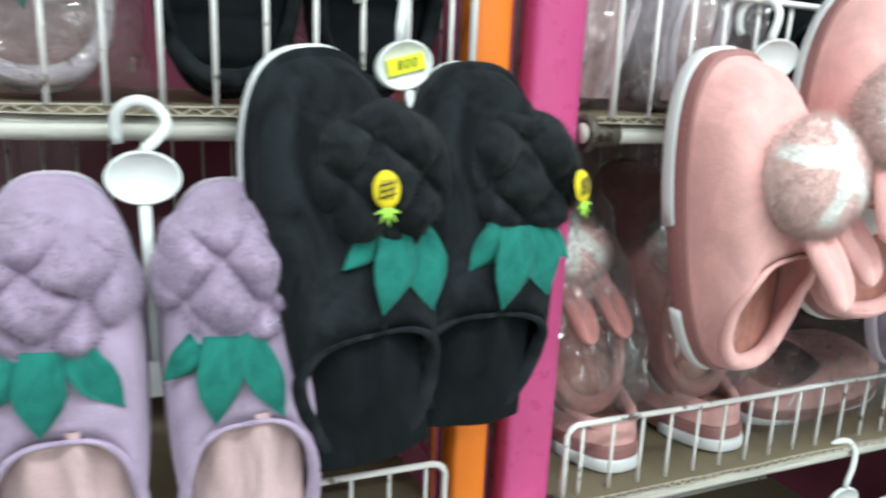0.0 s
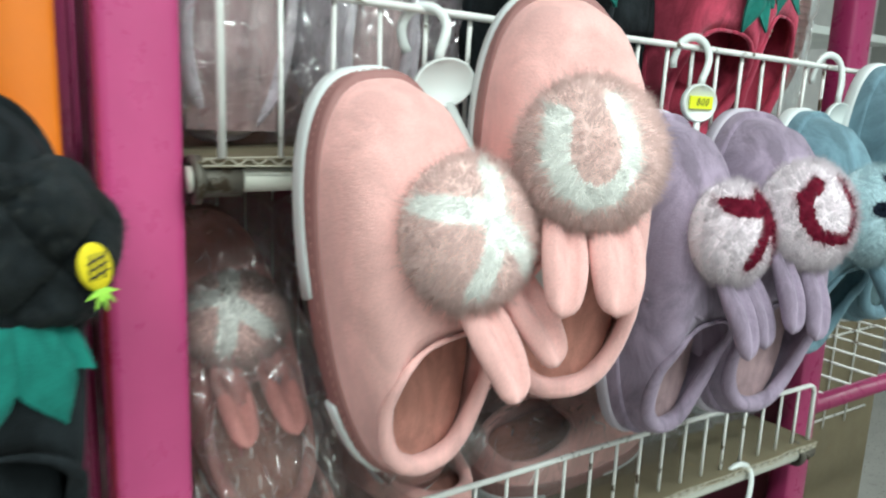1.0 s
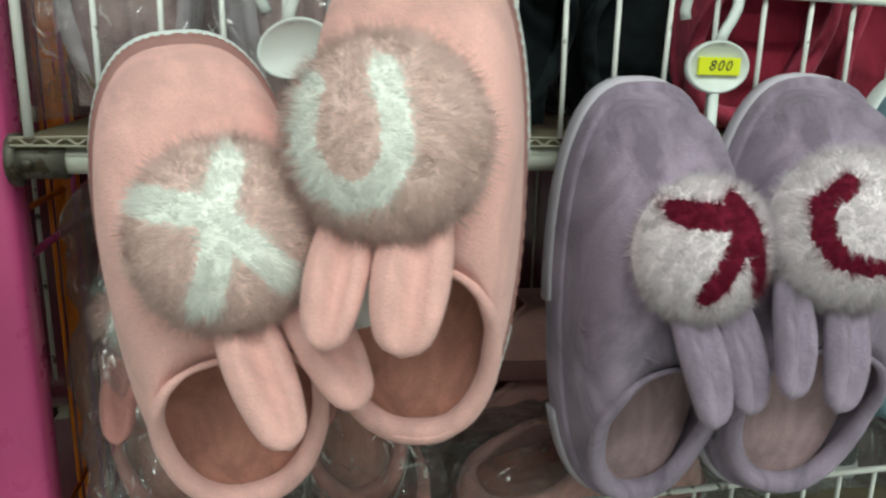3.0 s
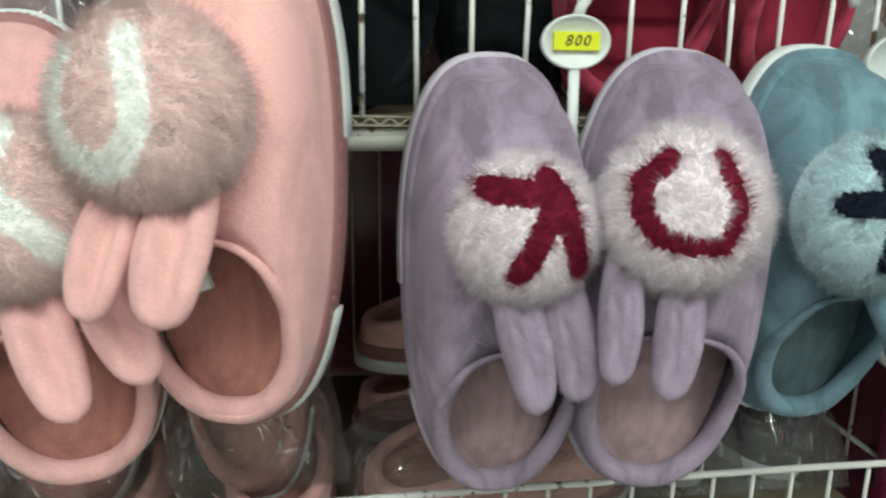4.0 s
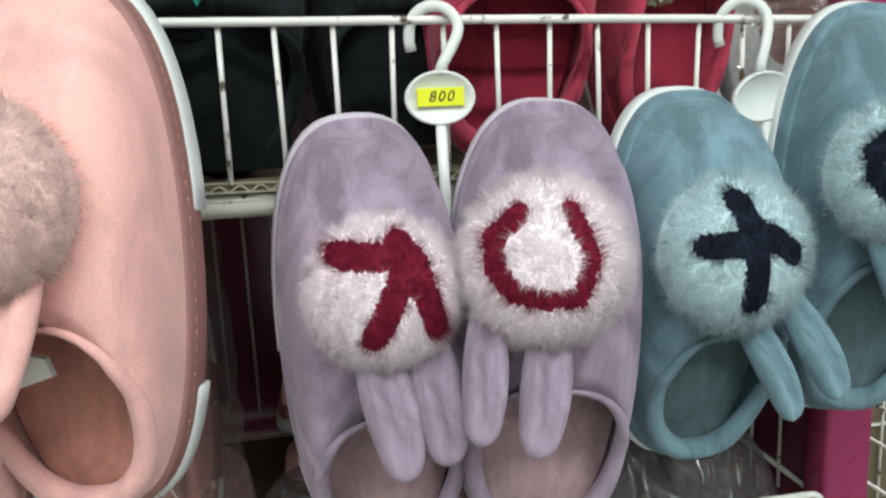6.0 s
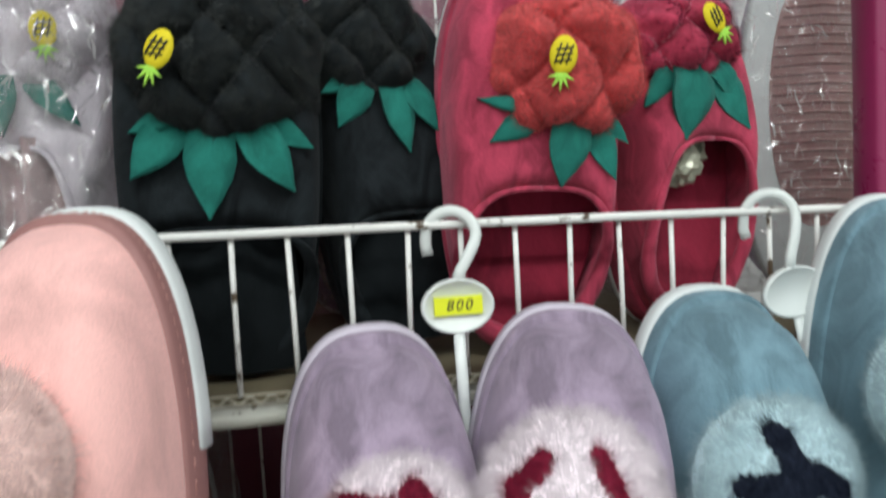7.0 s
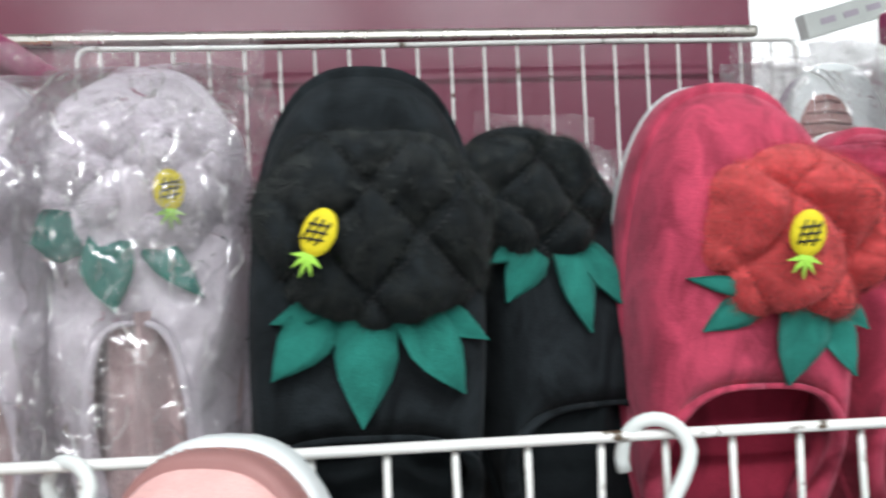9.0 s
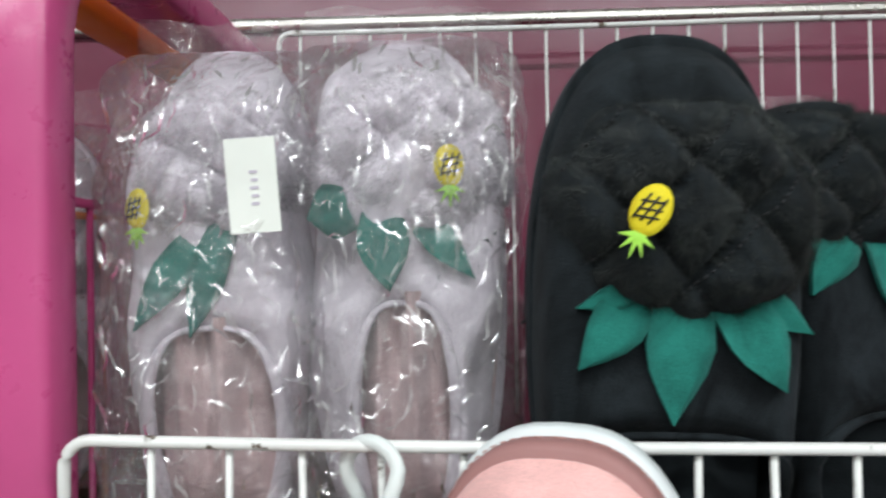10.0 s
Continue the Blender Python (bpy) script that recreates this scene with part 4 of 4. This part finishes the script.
hanger(0.978, 1.413, 0, "white plastic hanger with blank oval plate", HOOK, lean=-10)
hanger(0.169, 1.406, 10, "white plastic hanger with oval plate and price sticker", HOOK, price=True, lean=-14)
hanger(0.002, 1.333, 0, "white plastic hanger with blank oval plate", 1.378, tag_y=0.472, stem=0.13)

# ---- on the upper shelf ----
STANDING = "black plush slipper with quilted fur cushion and green leaves, standing"
BAGGED = "pale lilac plush slipper with fur cushion, in clear bag"
RASPBERRY = "raspberry plush slipper with scarlet fur cushion and green leaves, standing"
pineapple_slipper((0.620, 0.588, 1.3765), (0.629, 0.562, 1.665), 0, STANDING, DARKS, FUR_BLACK, "black pineapple slippers", 21, (0.004, 0.203, 0.061, 0.052), h=0.040, badge=(-0.025, 0.002, -24), width=0.132, count=26000, mouth=0.36, folds=0.003, quilt=0.038, seams=DARK_THREAD,
                  root=(0.002, 0.160), leaves=((-0.003, 0.111, 0.030), (-0.045, 0.135, 0.025), (0.046, 0.126, 0.025), (0.058, 0.151, 0.016), (-0.046, 0.161, 0.012)))
pineapple_slipper((0.729, 0.600, 1.3765), (0.723, 0.625, 1.634), 14, STANDING, DARKS, FUR_BLACK, "black pineapple slippers", 22, (-0.020, 0.208, 0.047, 0.044), count=16000, mouth=0.36, folds=0.003, seams=DARK_THREAD,
                  root=(-0.015, 0.172), leaves=((-0.001, 0.132, 0.021), (-0.045, 0.151, 0.023), (-0.056, 0.172, 0.012), (0.021, 0.146, 0.018)))
pineapple_slipper((0.815, 0.588, 1.3765), (0.826, 0.560, 1.652), 2, RASPBERRY, REDS, FUR_RED, "raspberry pineapple slippers", 23, (0.015, 0.194, 0.055, 0.047), h=0.042, badge=(-0.014, 0.004, -6), width=0.124, count=22000, quilt=0.044, cushion=SCARLET,
                  root=(0.018, 0.155), leaves=((0.011, 0.120, 0.027), (0.047, 0.124, 0.019), (-0.035, 0.148, 0.018), (-0.043, 0.174, 0.010), (0.056, 0.147, 0.011)))
pineapple_slipper((0.940, 0.610, 1.376), (0.946, 0.618, 1.632), 14, "raspberry plush slipper with quilted fur cushion and green leaves, standing", REDS, FUR_RASP, "raspberry pineapple slippers", 24, (-0.018, 0.209, 0.050, 0.033), badge=(0.003, 0.008, 40), count=14000, mouth=0.54, seams=PINK_THREAD,
                  root=(-0.018, 0.178), leaves=((-0.025, 0.137, 0.036), (0.031, 0.145, 0.026), (0.026, 0.163, 0.018), (-0.053, 0.160, 0.020)))
pineapple_slipper((0.385, 0.640, 1.376), (0.388, 0.645, 1.684), 4, BAGGED, SNOWS, FUR_SNOW, "bagged lilac pineapple slippers", 25, (-0.001, 0.230, 0.046, 0.050), h=0.030, badge=(-0.035, -0.024, 0), turn=20, width=0.112, mouth=0.46, crush=0.018, folds=0.008, gape=0.34, count=14000,
                  root=(0.017, 0.184), leaves=((-0.038, 0.141, 0.021), (-0.010, 0.137, 0.021)))
pineapple_slipper((0.495, 0.632, 1.376), (0.495, 0.638, 1.684), 2, BAGGED, SNOWS, FUR_SNOW, "bagged lilac pineapple slippers", 26, (0.004, 0.234, 0.056, 0.051), h=0.030, badge=(0.021, -0.010, 0), width=0.124, mouth=0.5, crush=0.022, folds=0.008, gape=0.23, count=16000,
                  root=(-0.014, 0.192), leaves=((-0.050, 0.199, 0.030), (-0.007, 0.160, 0.028), (0.038, 0.166, 0.018)))


def bag(m, w, l, h, label, seed, crumple=0.006, group="clear plastic bags"):
    """A clear film bag: a closed, crumpled pillow of film round its slipper; x across, y up, z out."""
    nu, nv = 46, 64
    verts, faces = [], []
    off = Vector((seed * 2.3, seed * 5.1, seed))
    for side in (1, -1):
        for i in range(nv + 1):
            for k in range(nu + 1):
                u, v = 2 * k / nu - 1, 2 * i / nv - 1
                edge = (max(0.0, 1 - abs(u) ** 5) * max(0.0, 1 - abs(v) ** 6)) ** 0.5
                p = Vector((u * w / 2, (v + 1) * l / 2, 0))
                cr = 1 - abs(noise.noise(p * 26 + off)) * 2.2
                cr2 = 1 - abs(noise.noise(p * 60 - off)) * 2.0
                wob = noise.noise(p * 9 + off)
                z = (h * edge if side > 0 else 0.002 * edge) + side * edge * (crumple * cr + 0.4 * crumple * cr2)
                ex = 0.010 * noise.noise(Vector((v * 4, side, seed))) + 0.004 * cr
                verts.append((p.x + u * ex, p.y + (v * 0.01 * wob), z - 0.001 * side + 0.004 * wob * (1 - edge)))
    row = nu + 1
    tot = row * (nv + 1)
    for i in range(nv):
        for k in range(nu):
            a = i * row + k
            faces.append((a, a + 1, a + row + 1, a + row))
            faces.append((tot + a, tot + a + row, tot + a + row + 1, tot + a + 1))
    ob = base("plastic_bag", m, label, "bag", group)
    mesh_part("film", verts, faces, FILM, ob)
    # sharp little folds where the film has been creased
    rng = random.Random(seed * 7 + 1)
    cv, cf = [], []
    for _ in range(380):
        k0, i0 = rng.uniform(2, nu - 2), rng.uniform(2, nv - 2)
        ang = rng.gauss(0.9, 0.7) * rng.choice((1, -1))
        steps, span = rng.randint(2, 5), rng.uniform(0.5, 1.3)
        line = []
        for q in range(steps):
            kk = min(nu - 1, max(1, k0 + span * q * math.cos(ang)))
            ii = min(nv - 1, max(1, i0 + span * q * math.sin(ang)))
            ang += rng.gauss(0, 0.25)
            ka, ia = int(kk), int(ii)
            fk, fi = kk - ka, ii - ia
            c00, c10, c01 = (Vector(verts[ia * row + ka]), Vector(verts[ia * row + ka + 1]), Vector(verts[(ia + 1) * row + ka]))
            line.append(c00 + (c10 - c00) * fk + (c01 - c00) * fi + Vector((0, 0, 0.0012)))
        if (line[0] - line[-1]).length < 0.003:
            continue
        n0 = Vector((rng.gauss(0, 0.3), rng.gauss(0.3, 0.35), 1)).normalized()
        wd = rng.uniform(0.00025, 0.0010)
        first = len(cv)
        for q, p in enumerate(line):
            d = (line[min(q + 1, steps - 1)] - line[max(q - 1, 0)]).normalized()
            sd = n0.cross(d).normalized() * wd * (0.35 if q in (0, steps - 1) else 1.0)
            cv += [tuple(p - sd), tuple(p + sd)]
        cf += [(first + 2 * q, first + 2 * q + 1, first + 2 * q + 3, first + 2 * q + 2) for q in range(steps - 1)]
    tagged(mesh_part("fold_creases", cv, cf, FOLD, ob, "sharp glinting creases in the clear film"), kind="stuff")
    # sealed edge: a frilled strip of film along the top
    fv, ff = [], []
    for j in range(4):
        for k in range(nu + 1):
            u = 2 * k / nu - 1
            p = Vector((u * w / 2 * 0.97, l + 0.009 * j, 0))
            fv.append((p.x, p.y + 0.004 * noise.noise(p * 30 + off), 0.008 + 0.010 * noise.noise(p * 34 + off) * (0.4 + 0.3 * j)))
    for j in range(3):
        for k in range(nu):
            a = j * (nu + 1) + k
            ff.append((a, a + 1, a + nu + 2, a + nu + 1))
    mesh_part("sealed_edge", fv, ff, FILM, ob)
    return ob


bag(stand((0.385, 0.650, 1.3765), (0.387, 0.655, 1.70), 4), 0.138, 0.308, 0.108, "crumpled clear plastic bag round a lilac slipper", 1)
bag(stand((0.496, 0.642, 1.3765), (0.496, 0.648, 1.70), 2), 0.136, 0.310, 0.108, "crumpled clear plastic bag round a lilac slipper", 2)

bag(stand((0.350, 0.745, 1.3765), (0.352, 0.747, 1.665), 0), 0.062, 0.285, 0.05, "empty crumpled clear plastic bag beside a bagged slipper", 17, 0.011)

# paper slip inside the bag
slip = slab("paper_slip", (-0.013, -0.0008, -0.024), (0.013, 0.0, 0.024), PAPER, label="white printed paper slip inside a clear bag", bevel=0.0002)
slip.matrix_world = pose(0.424, 0.542, 1.593, 4, -3, 0)
tagged(slip, category="paper slip")
for i in range(5):
    b = slab("print_bar", (-0.001 + 0.0006 * (i % 2), -0.0012, -0.010 + 0.004 * i), (0.003, -0.0007, -0.0085 + 0.004 * i), LILAC_RUB, slip, bevel=0)


def soles_out(heel, toe, yaw, label, seed, width=0.108, shift=-0.01, half=0.33, spans=((0.50, 0.93, "toe_inset"), (0.07, 0.36, "heel_inset"))):
    """A slipper turned round: white outsole with two ribbed mauve insets."""
    length = (Vector(toe) - Vector(heel)).length
    ob = slipper(stand(heel, toe, yaw, True), label, (PALE, PALE_IN, LILAC_RUB, RUBBER), length, width, 0.05, "bagged slippers with soles out", seed, "flat")
    for y0, y1, nm in spans:
        nr = round(36 * (y1 - y0))
        cy, hy = (y0 + y1) / 2, (y1 - y0) / 2
        ring = [(half * width * math.copysign(abs(math.cos(t)) ** 0.8, math.cos(t)) + shift, length * (cy + hy * math.sin(t))) for t in [2 * math.pi * k / 40 for k in range(40)]]
        inset = prism(nm, ring, -0.0015, 0.004, MAUVE, ob, "ribbed mauve rubber inset of the sole", inset=0.001)
        for k in range(nr):
            t = (k + 0.5) / nr * 2 - 1
            hw = (half - 0.02) * width * (1 - abs(t) ** 2.4) ** 0.5
            yy = length * (cy + hy * t * 0.97)
            rod("rib", [(shift - hw, yy, -0.0018), (shift, yy + 0.002, -0.0024), (shift + hw, yy, -0.0018)], 0.0016, MAUVE, inset, n=6)
    return ob


soles_out((1.020, 0.725, 1.3765), (1.022, 0.725, 1.706), 6, "pale slipper turned sole outwards, in clear bag", 31, 0.118, 0.012, 0.27)
soles_out((1.118, 0.660, 1.3765), (1.128, 0.662, 1.690), -12, "pale slipper turned sole outwards, in clear bag", 32, 0.128, -0.006, 0.35, ((0.20, 0.93, "long_inset"),))
bag(stand((1.020, 0.795, 1.3765), (1.022, 0.795, 1.72), 6), 0.134, 0.345, 0.10, "crumpled clear plastic bag round a pale slipper", 3, 0.004)
bag(stand((1.118, 0.735, 1.3765), (1.130, 0.735, 1.71), -12), 0.145, 0.335, 0.10, "crumpled clear plastic bag round a pale slipper", 4, 0.004)

# second row behind: bagged pale slippers
for bx, bz, sd in ((0.775, 1.635, 5), (0.70, 1.60, 6), (0.88, 1.60, 7)):
    slipper(stand((bx, 0.80, 1.3765), (bx + 0.004, 0.80, bz), 5), "pale slipper in a clear bag, back row", (PALE, PALE_IN, LILAC_RUB, RUBBER), bz - 1.3765, 0.10, 0.05, "bagged slippers in the back row", sd)
    bag(stand((bx, 0.806, 1.3765), (bx + 0.004, 0.806, bz + 0.025), 5), 0.118, bz + 0.025 - 1.3765, 0.095, "crumpled clear plastic bag round a pale slipper", 10 + sd)

# crumpled silver packing paper in the raspberry slipper's mouth
bm = bmesh.new()
bmesh.ops.create_icosphere(bm, subdivisions=4, radius=0.018)
for v in bm.verts:
    k = 1 + 0.35 * (1 - 2 * abs(noise.noise(v.co * 130))) + 0.15 * noise.noise(v.co * 300)
    v.co = Vector((v.co.x * k, v.co.y * k * 0.7, v.co.z * k))
ball = part("packing_paper", bm, worn("silver_paper", (0.45, 0.46, 0.36), 0.35, (0.12, 0.14, 0.10), 0.56, 90.0, metal=0.4), smooth=False)
ball.matrix_world = pose(0.942, 0.566, 1.506)
tagged(ball, "crumpled silver packing paper stuffed in a slipper", "packing paper")

# ---- upper shelf of the next bay ----
pineapple_slipper((0.062, 0.60, 1.3765), (0.064, 0.604, 1.655), 0, "black plush slipper with quilted fur cushion and green leaves, standing", DARKS, FUR_BLACK, "black pineapple slippers", 41, leaves=((0.0, 0.105, 0.028), (-0.045, 0.13, 0.024), (0.045, 0.13, 0.024)))
pineapple_slipper((0.172, 0.605, 1.3765), (0.174, 0.610, 1.650), 0, "black plush slipper with quilted fur cushion and green leaves, standing", DARKS, FUR_BLACK, "black pineapple slippers", 42, leaves=((0.0, 0.105, 0.028), (-0.045, 0.13, 0.024), (0.045, 0.13, 0.024)))
pineapple_slipper((-0.060, 0.600, 1.3765), (-0.060, 0.605, 1.60), 0, "pale pink plush slipper with green leaves, in clear bag", SNOWS, FUR_SNOW, "bagged lilac pineapple slippers", 43, (0.0, 0.135, 0.056, 0.046), root=(0.0, 0.095), leaves=((0.0, 0.05, 0.028), (0.04, 0.075, 0.024), (-0.04, 0.075, 0.024)), crush=0.012)
bag(stand((-0.060, 0.610, 1.3765), (-0.060, 0.612, 1.62), 0), 0.135, 0.24, 0.10, "crumpled clear plastic bag round a pink slipper", 8)


pineapple_slipper((0.195, 0.76, 1.3765), (0.195, 0.765, 1.66), 20, "pale lilac plush slipper with green leaves, in clear bag", SNOWS, FUR_SNOW, "bagged lilac pineapple slippers", 44, (0.0, 0.19, 0.048, 0.045), width=0.10, crush=0.012)
bag(stand((0.195, 0.772, 1.3765), (0.195, 0.774, 1.67), 20), 0.115, 0.295, 0.105, "crumpled clear plastic bag round a lilac slipper", 9, 0.009)

# ---- lower shelf: bagged slippers ----
def lie(heel, toe, normal=(0, 0, 1)):
    h, t = Vector(heel), Vector(toe)
    y = (t - h).normalized()
    z = Vector(normal)
    z = (z - y * z.dot(y)).normalized()
    x = y.cross(z)
    return Matrix(((x.x, y.x, z.x, h.x), (x.y, y.y, z.y, h.y), (x.z, y.z, z.z, h.z), (0, 0, 0, 1)))


FLOOR_Z = 1.0275
# leaning slippers wear the darker pink that holds the shade under the shelf
SHADED_PINKS = (SHADED_PINK, PINK_IN, MAUVE, RUBBER)
for hx, tx, mark, sd in ((0.415, 0.386, STAR, 51), (0.550, 0.522, LOOP, 52)):
    # one slipper flat on the shelf, heel to the front, and its fellow leaning on it
    slipper(lie((hx + 0.012, 0.530, FLOOR_Z), (hx - 0.002, 0.792, FLOOR_Z)), "pink plush slipper lying under another, in clear bag", PINKS, 0.262, 0.106, 0.052, "bagged pink slippers lying down", sd + 20)
    bunny((hx, 0.590, 1.057), (tx, 0.735, 1.303), -4, "pink plush slipper with white-marked pompom, in clear bag, shade in its colour", SHADED_PINKS, FUR_PINK, FUR_WHITE, mark, "bagged pink bunny slippers", sd, pom=(0.0, 0.163), r=0.040, wide=0.2, width=0.108,
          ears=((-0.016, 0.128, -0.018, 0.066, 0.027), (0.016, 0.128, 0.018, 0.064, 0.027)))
    bag(stand((hx, 0.598, 1.050), (tx, 0.743, 1.316), -4), 0.128, 0.300, 0.112, "crumpled clear plastic bag round a pink slipper", sd - 30)
slipper(lie((0.624, 0.60, FLOOR_Z), (0.872, 0.63, FLOOR_Z), (0, -0.25, 1)), "pink plush slipper lying in a clear bag", PINKS, 0.25, 0.108, 0.054, "bagged pink slippers lying down", 53)
bag(lie((0.616, 0.60, FLOOR_Z), (0.88, 0.635, FLOOR_Z), (0, -0.25, 1)), 0.13, 0.27, 0.09, "crumpled clear plastic bag round a lying slipper", 23)
slipper(lie((0.625, 0.755, FLOOR_Z), (0.875, 0.755, FLOOR_Z)), "pink plush slipper lying in a clear bag", PINKS, 0.25, 0.108, 0.054, "bagged pink slippers lying down", 54)
slipper(lie((0.628, 0.750, FLOOR_Z + 0.080), (0.878, 0.750, FLOOR_Z + 0.080)), "pink plush slipper lying on another one", PINKS, 0.25, 0.108, 0.054, "bagged pink slippers lying down", 55)
for gx, sd in ((0.925, 56), (1.025, 57)):
    slipper(lie((gx, 0.605, FLOOR_Z), (gx + 0.01, 0.86, FLOOR_Z)), "charcoal plush slipper lying in a clear bag", GREYS, 0.255, 0.092, 0.05, "bagged charcoal slippers", sd)
    bag(lie((gx, 0.59, FLOOR_Z), (gx + 0.01, 0.875, FLOOR_Z)), 0.108, 0.285, 0.085, "crumpled clear plastic bag round a charcoal slipper", 24 + sd)
side_board = structure(slab("side_panel", (1.107, 0.573, 0.62), (1.115, 0.948, 1.352), PANEL, label="raspberry end panel between two bays"))
back_low = structure(slab("back_panel_end", (1.0765, 0.9505, 0.1), (1.117, 0.965, 1.352), PANEL, label="raspberry back panel edge"))
side_rack = base("side_rack", pose(0, 0, 0), "white wire rack on the end panel", "rack", kind="structure")
for i in range(7):
    rod("wire", [(1.101, 0.62 + 0.045 * i, 1.04), (1.101, 0.62 + 0.045 * i, 1.32)], 0.0018, ENAMEL, side_rack, n=6)
for z in (1.06, 1.19, 1.31):
    rod("bar", [(1.1025, 0.58, z), (1.1025, 0.935, z)], 0.0026, ENAMEL, side_rack, n=6)

# ---- the bay beyond the end frame ----
structure(slab("cardboard_backing", (1.150, 0.90, 0.10), (2.05, 0.915, 1.30), CARD, label="brown cardboard backing of the next bay"))
next_rack = base("wire_rack", pose(0, 0, 0), "white wire rack in the next bay", "rack", kind="structure")
for i in range(9):
    rod("wire", [(1.19 + 0.09 * i, 0.893, 0.72), (1.19 + 0.09 * i, 0.893, 1.28)], 0.002, ENAMEL, next_rack, n=6)
for z in (0.74, 0.94, 1.12, 1.27):
    rod("bar", [(1.155, 0.8965, z), (2.0, 0.8965, z)], 0.0028, ENAMEL, next_rack, n=6)
low_shelf = base("shelf", pose(0, 0, 0), "wire shelf of the next bay with pink front tube", "shelf", "wire shelves", "structure")
rod("front_tube", [(1.136, 0.56, 1.035), (2.05, 0.56, 1.035)], 0.012, PINK_PAINT_SHADED, low_shelf, n=12)
for i in range(12):
    rod("cross_wire", [(1.18 + 0.07 * i, 0.56, 1.045), (1.18 + 0.07 * i, 0.89, 1.045)], 0.002, ENAMEL, low_shelf, n=6)

# ---- hanging below the lower shelf ----
hanger(0.700, 0.962, 0, "white plastic hanger with blank oval plate", 1.029, tag_y=0.494)
hanger(0.925, 0.955, 0, "white plastic hanger with oval plate and price sticker", 1.029, tag_y=0.494, price=True)
for gx, gz, mm, sd in ((0.640, 0.965, GREYS, 61), (0.765, 0.955, GREYS, 62), (0.872, 0.955, BLUES, 63), (0.985, 0.955, GREYS, 64)):
    slipper(stand((gx, 0.478, gz - 0.265), (gx, 0.492, gz), 0), "dark plush slipper hanging under the lower shelf", mm, 0.265, 0.105, 0.055, "slippers under the lower shelf", sd)

# ---- beyond the end of the panel ----
white_shelf = structure(slab("white_shelf", (1.30, 1.25, 1.640), (2.6, 1.65, 1.662), PLASTIC, label="white shelf of a further row"))
# added backdrop: a lit white board that brightens the view past the panel
white_board = structure(slab("white_board", (1.0, 2.40, 0.3), (4.6, 2.43, 2.7), worn("white_laminate", (0.82, 0.82, 0.82), 0.4), label="white backdrop board added to keep the background bright"))
beam = base("slotted_beam", pose(1.33, 1.24, 1.905, 0, -16, 12), "white slotted steel shelf beam", "shelf beam", kind="structure")
slab("beam", (0, 0, -0.02), (1.2, 0.02, 0.02), PLASTIC, beam)
for i in range(22):
    slab("slot", (0.03 + 0.05 * i, -0.0015, -0.005), (0.06 + 0.05 * i, 0.0, 0.005), LILAC_RUB, beam, bevel=0)
for i in range(5):
    bag(pose(1.36 + 0.2 * i, 1.45, 1.664, 90, 0, 6 * (i % 3)), 0.2, 0.24 + 0.03 * (i % 2), 0.12, "stuffed clear plastic bag on a white shelf", 70 + i)

# ---- ceiling lights ----
for lx, ly in LAMPS:
    fx = base("ceiling_light", pose(lx, ly, 2.95), "white ceiling tube light fitting", "ceiling light", "ceiling lights")
    slab("housing", (-0.68, -0.10, -0.115), (0.68, 0.10, 0.0), PLASTIC, fx, bevel=0.006)
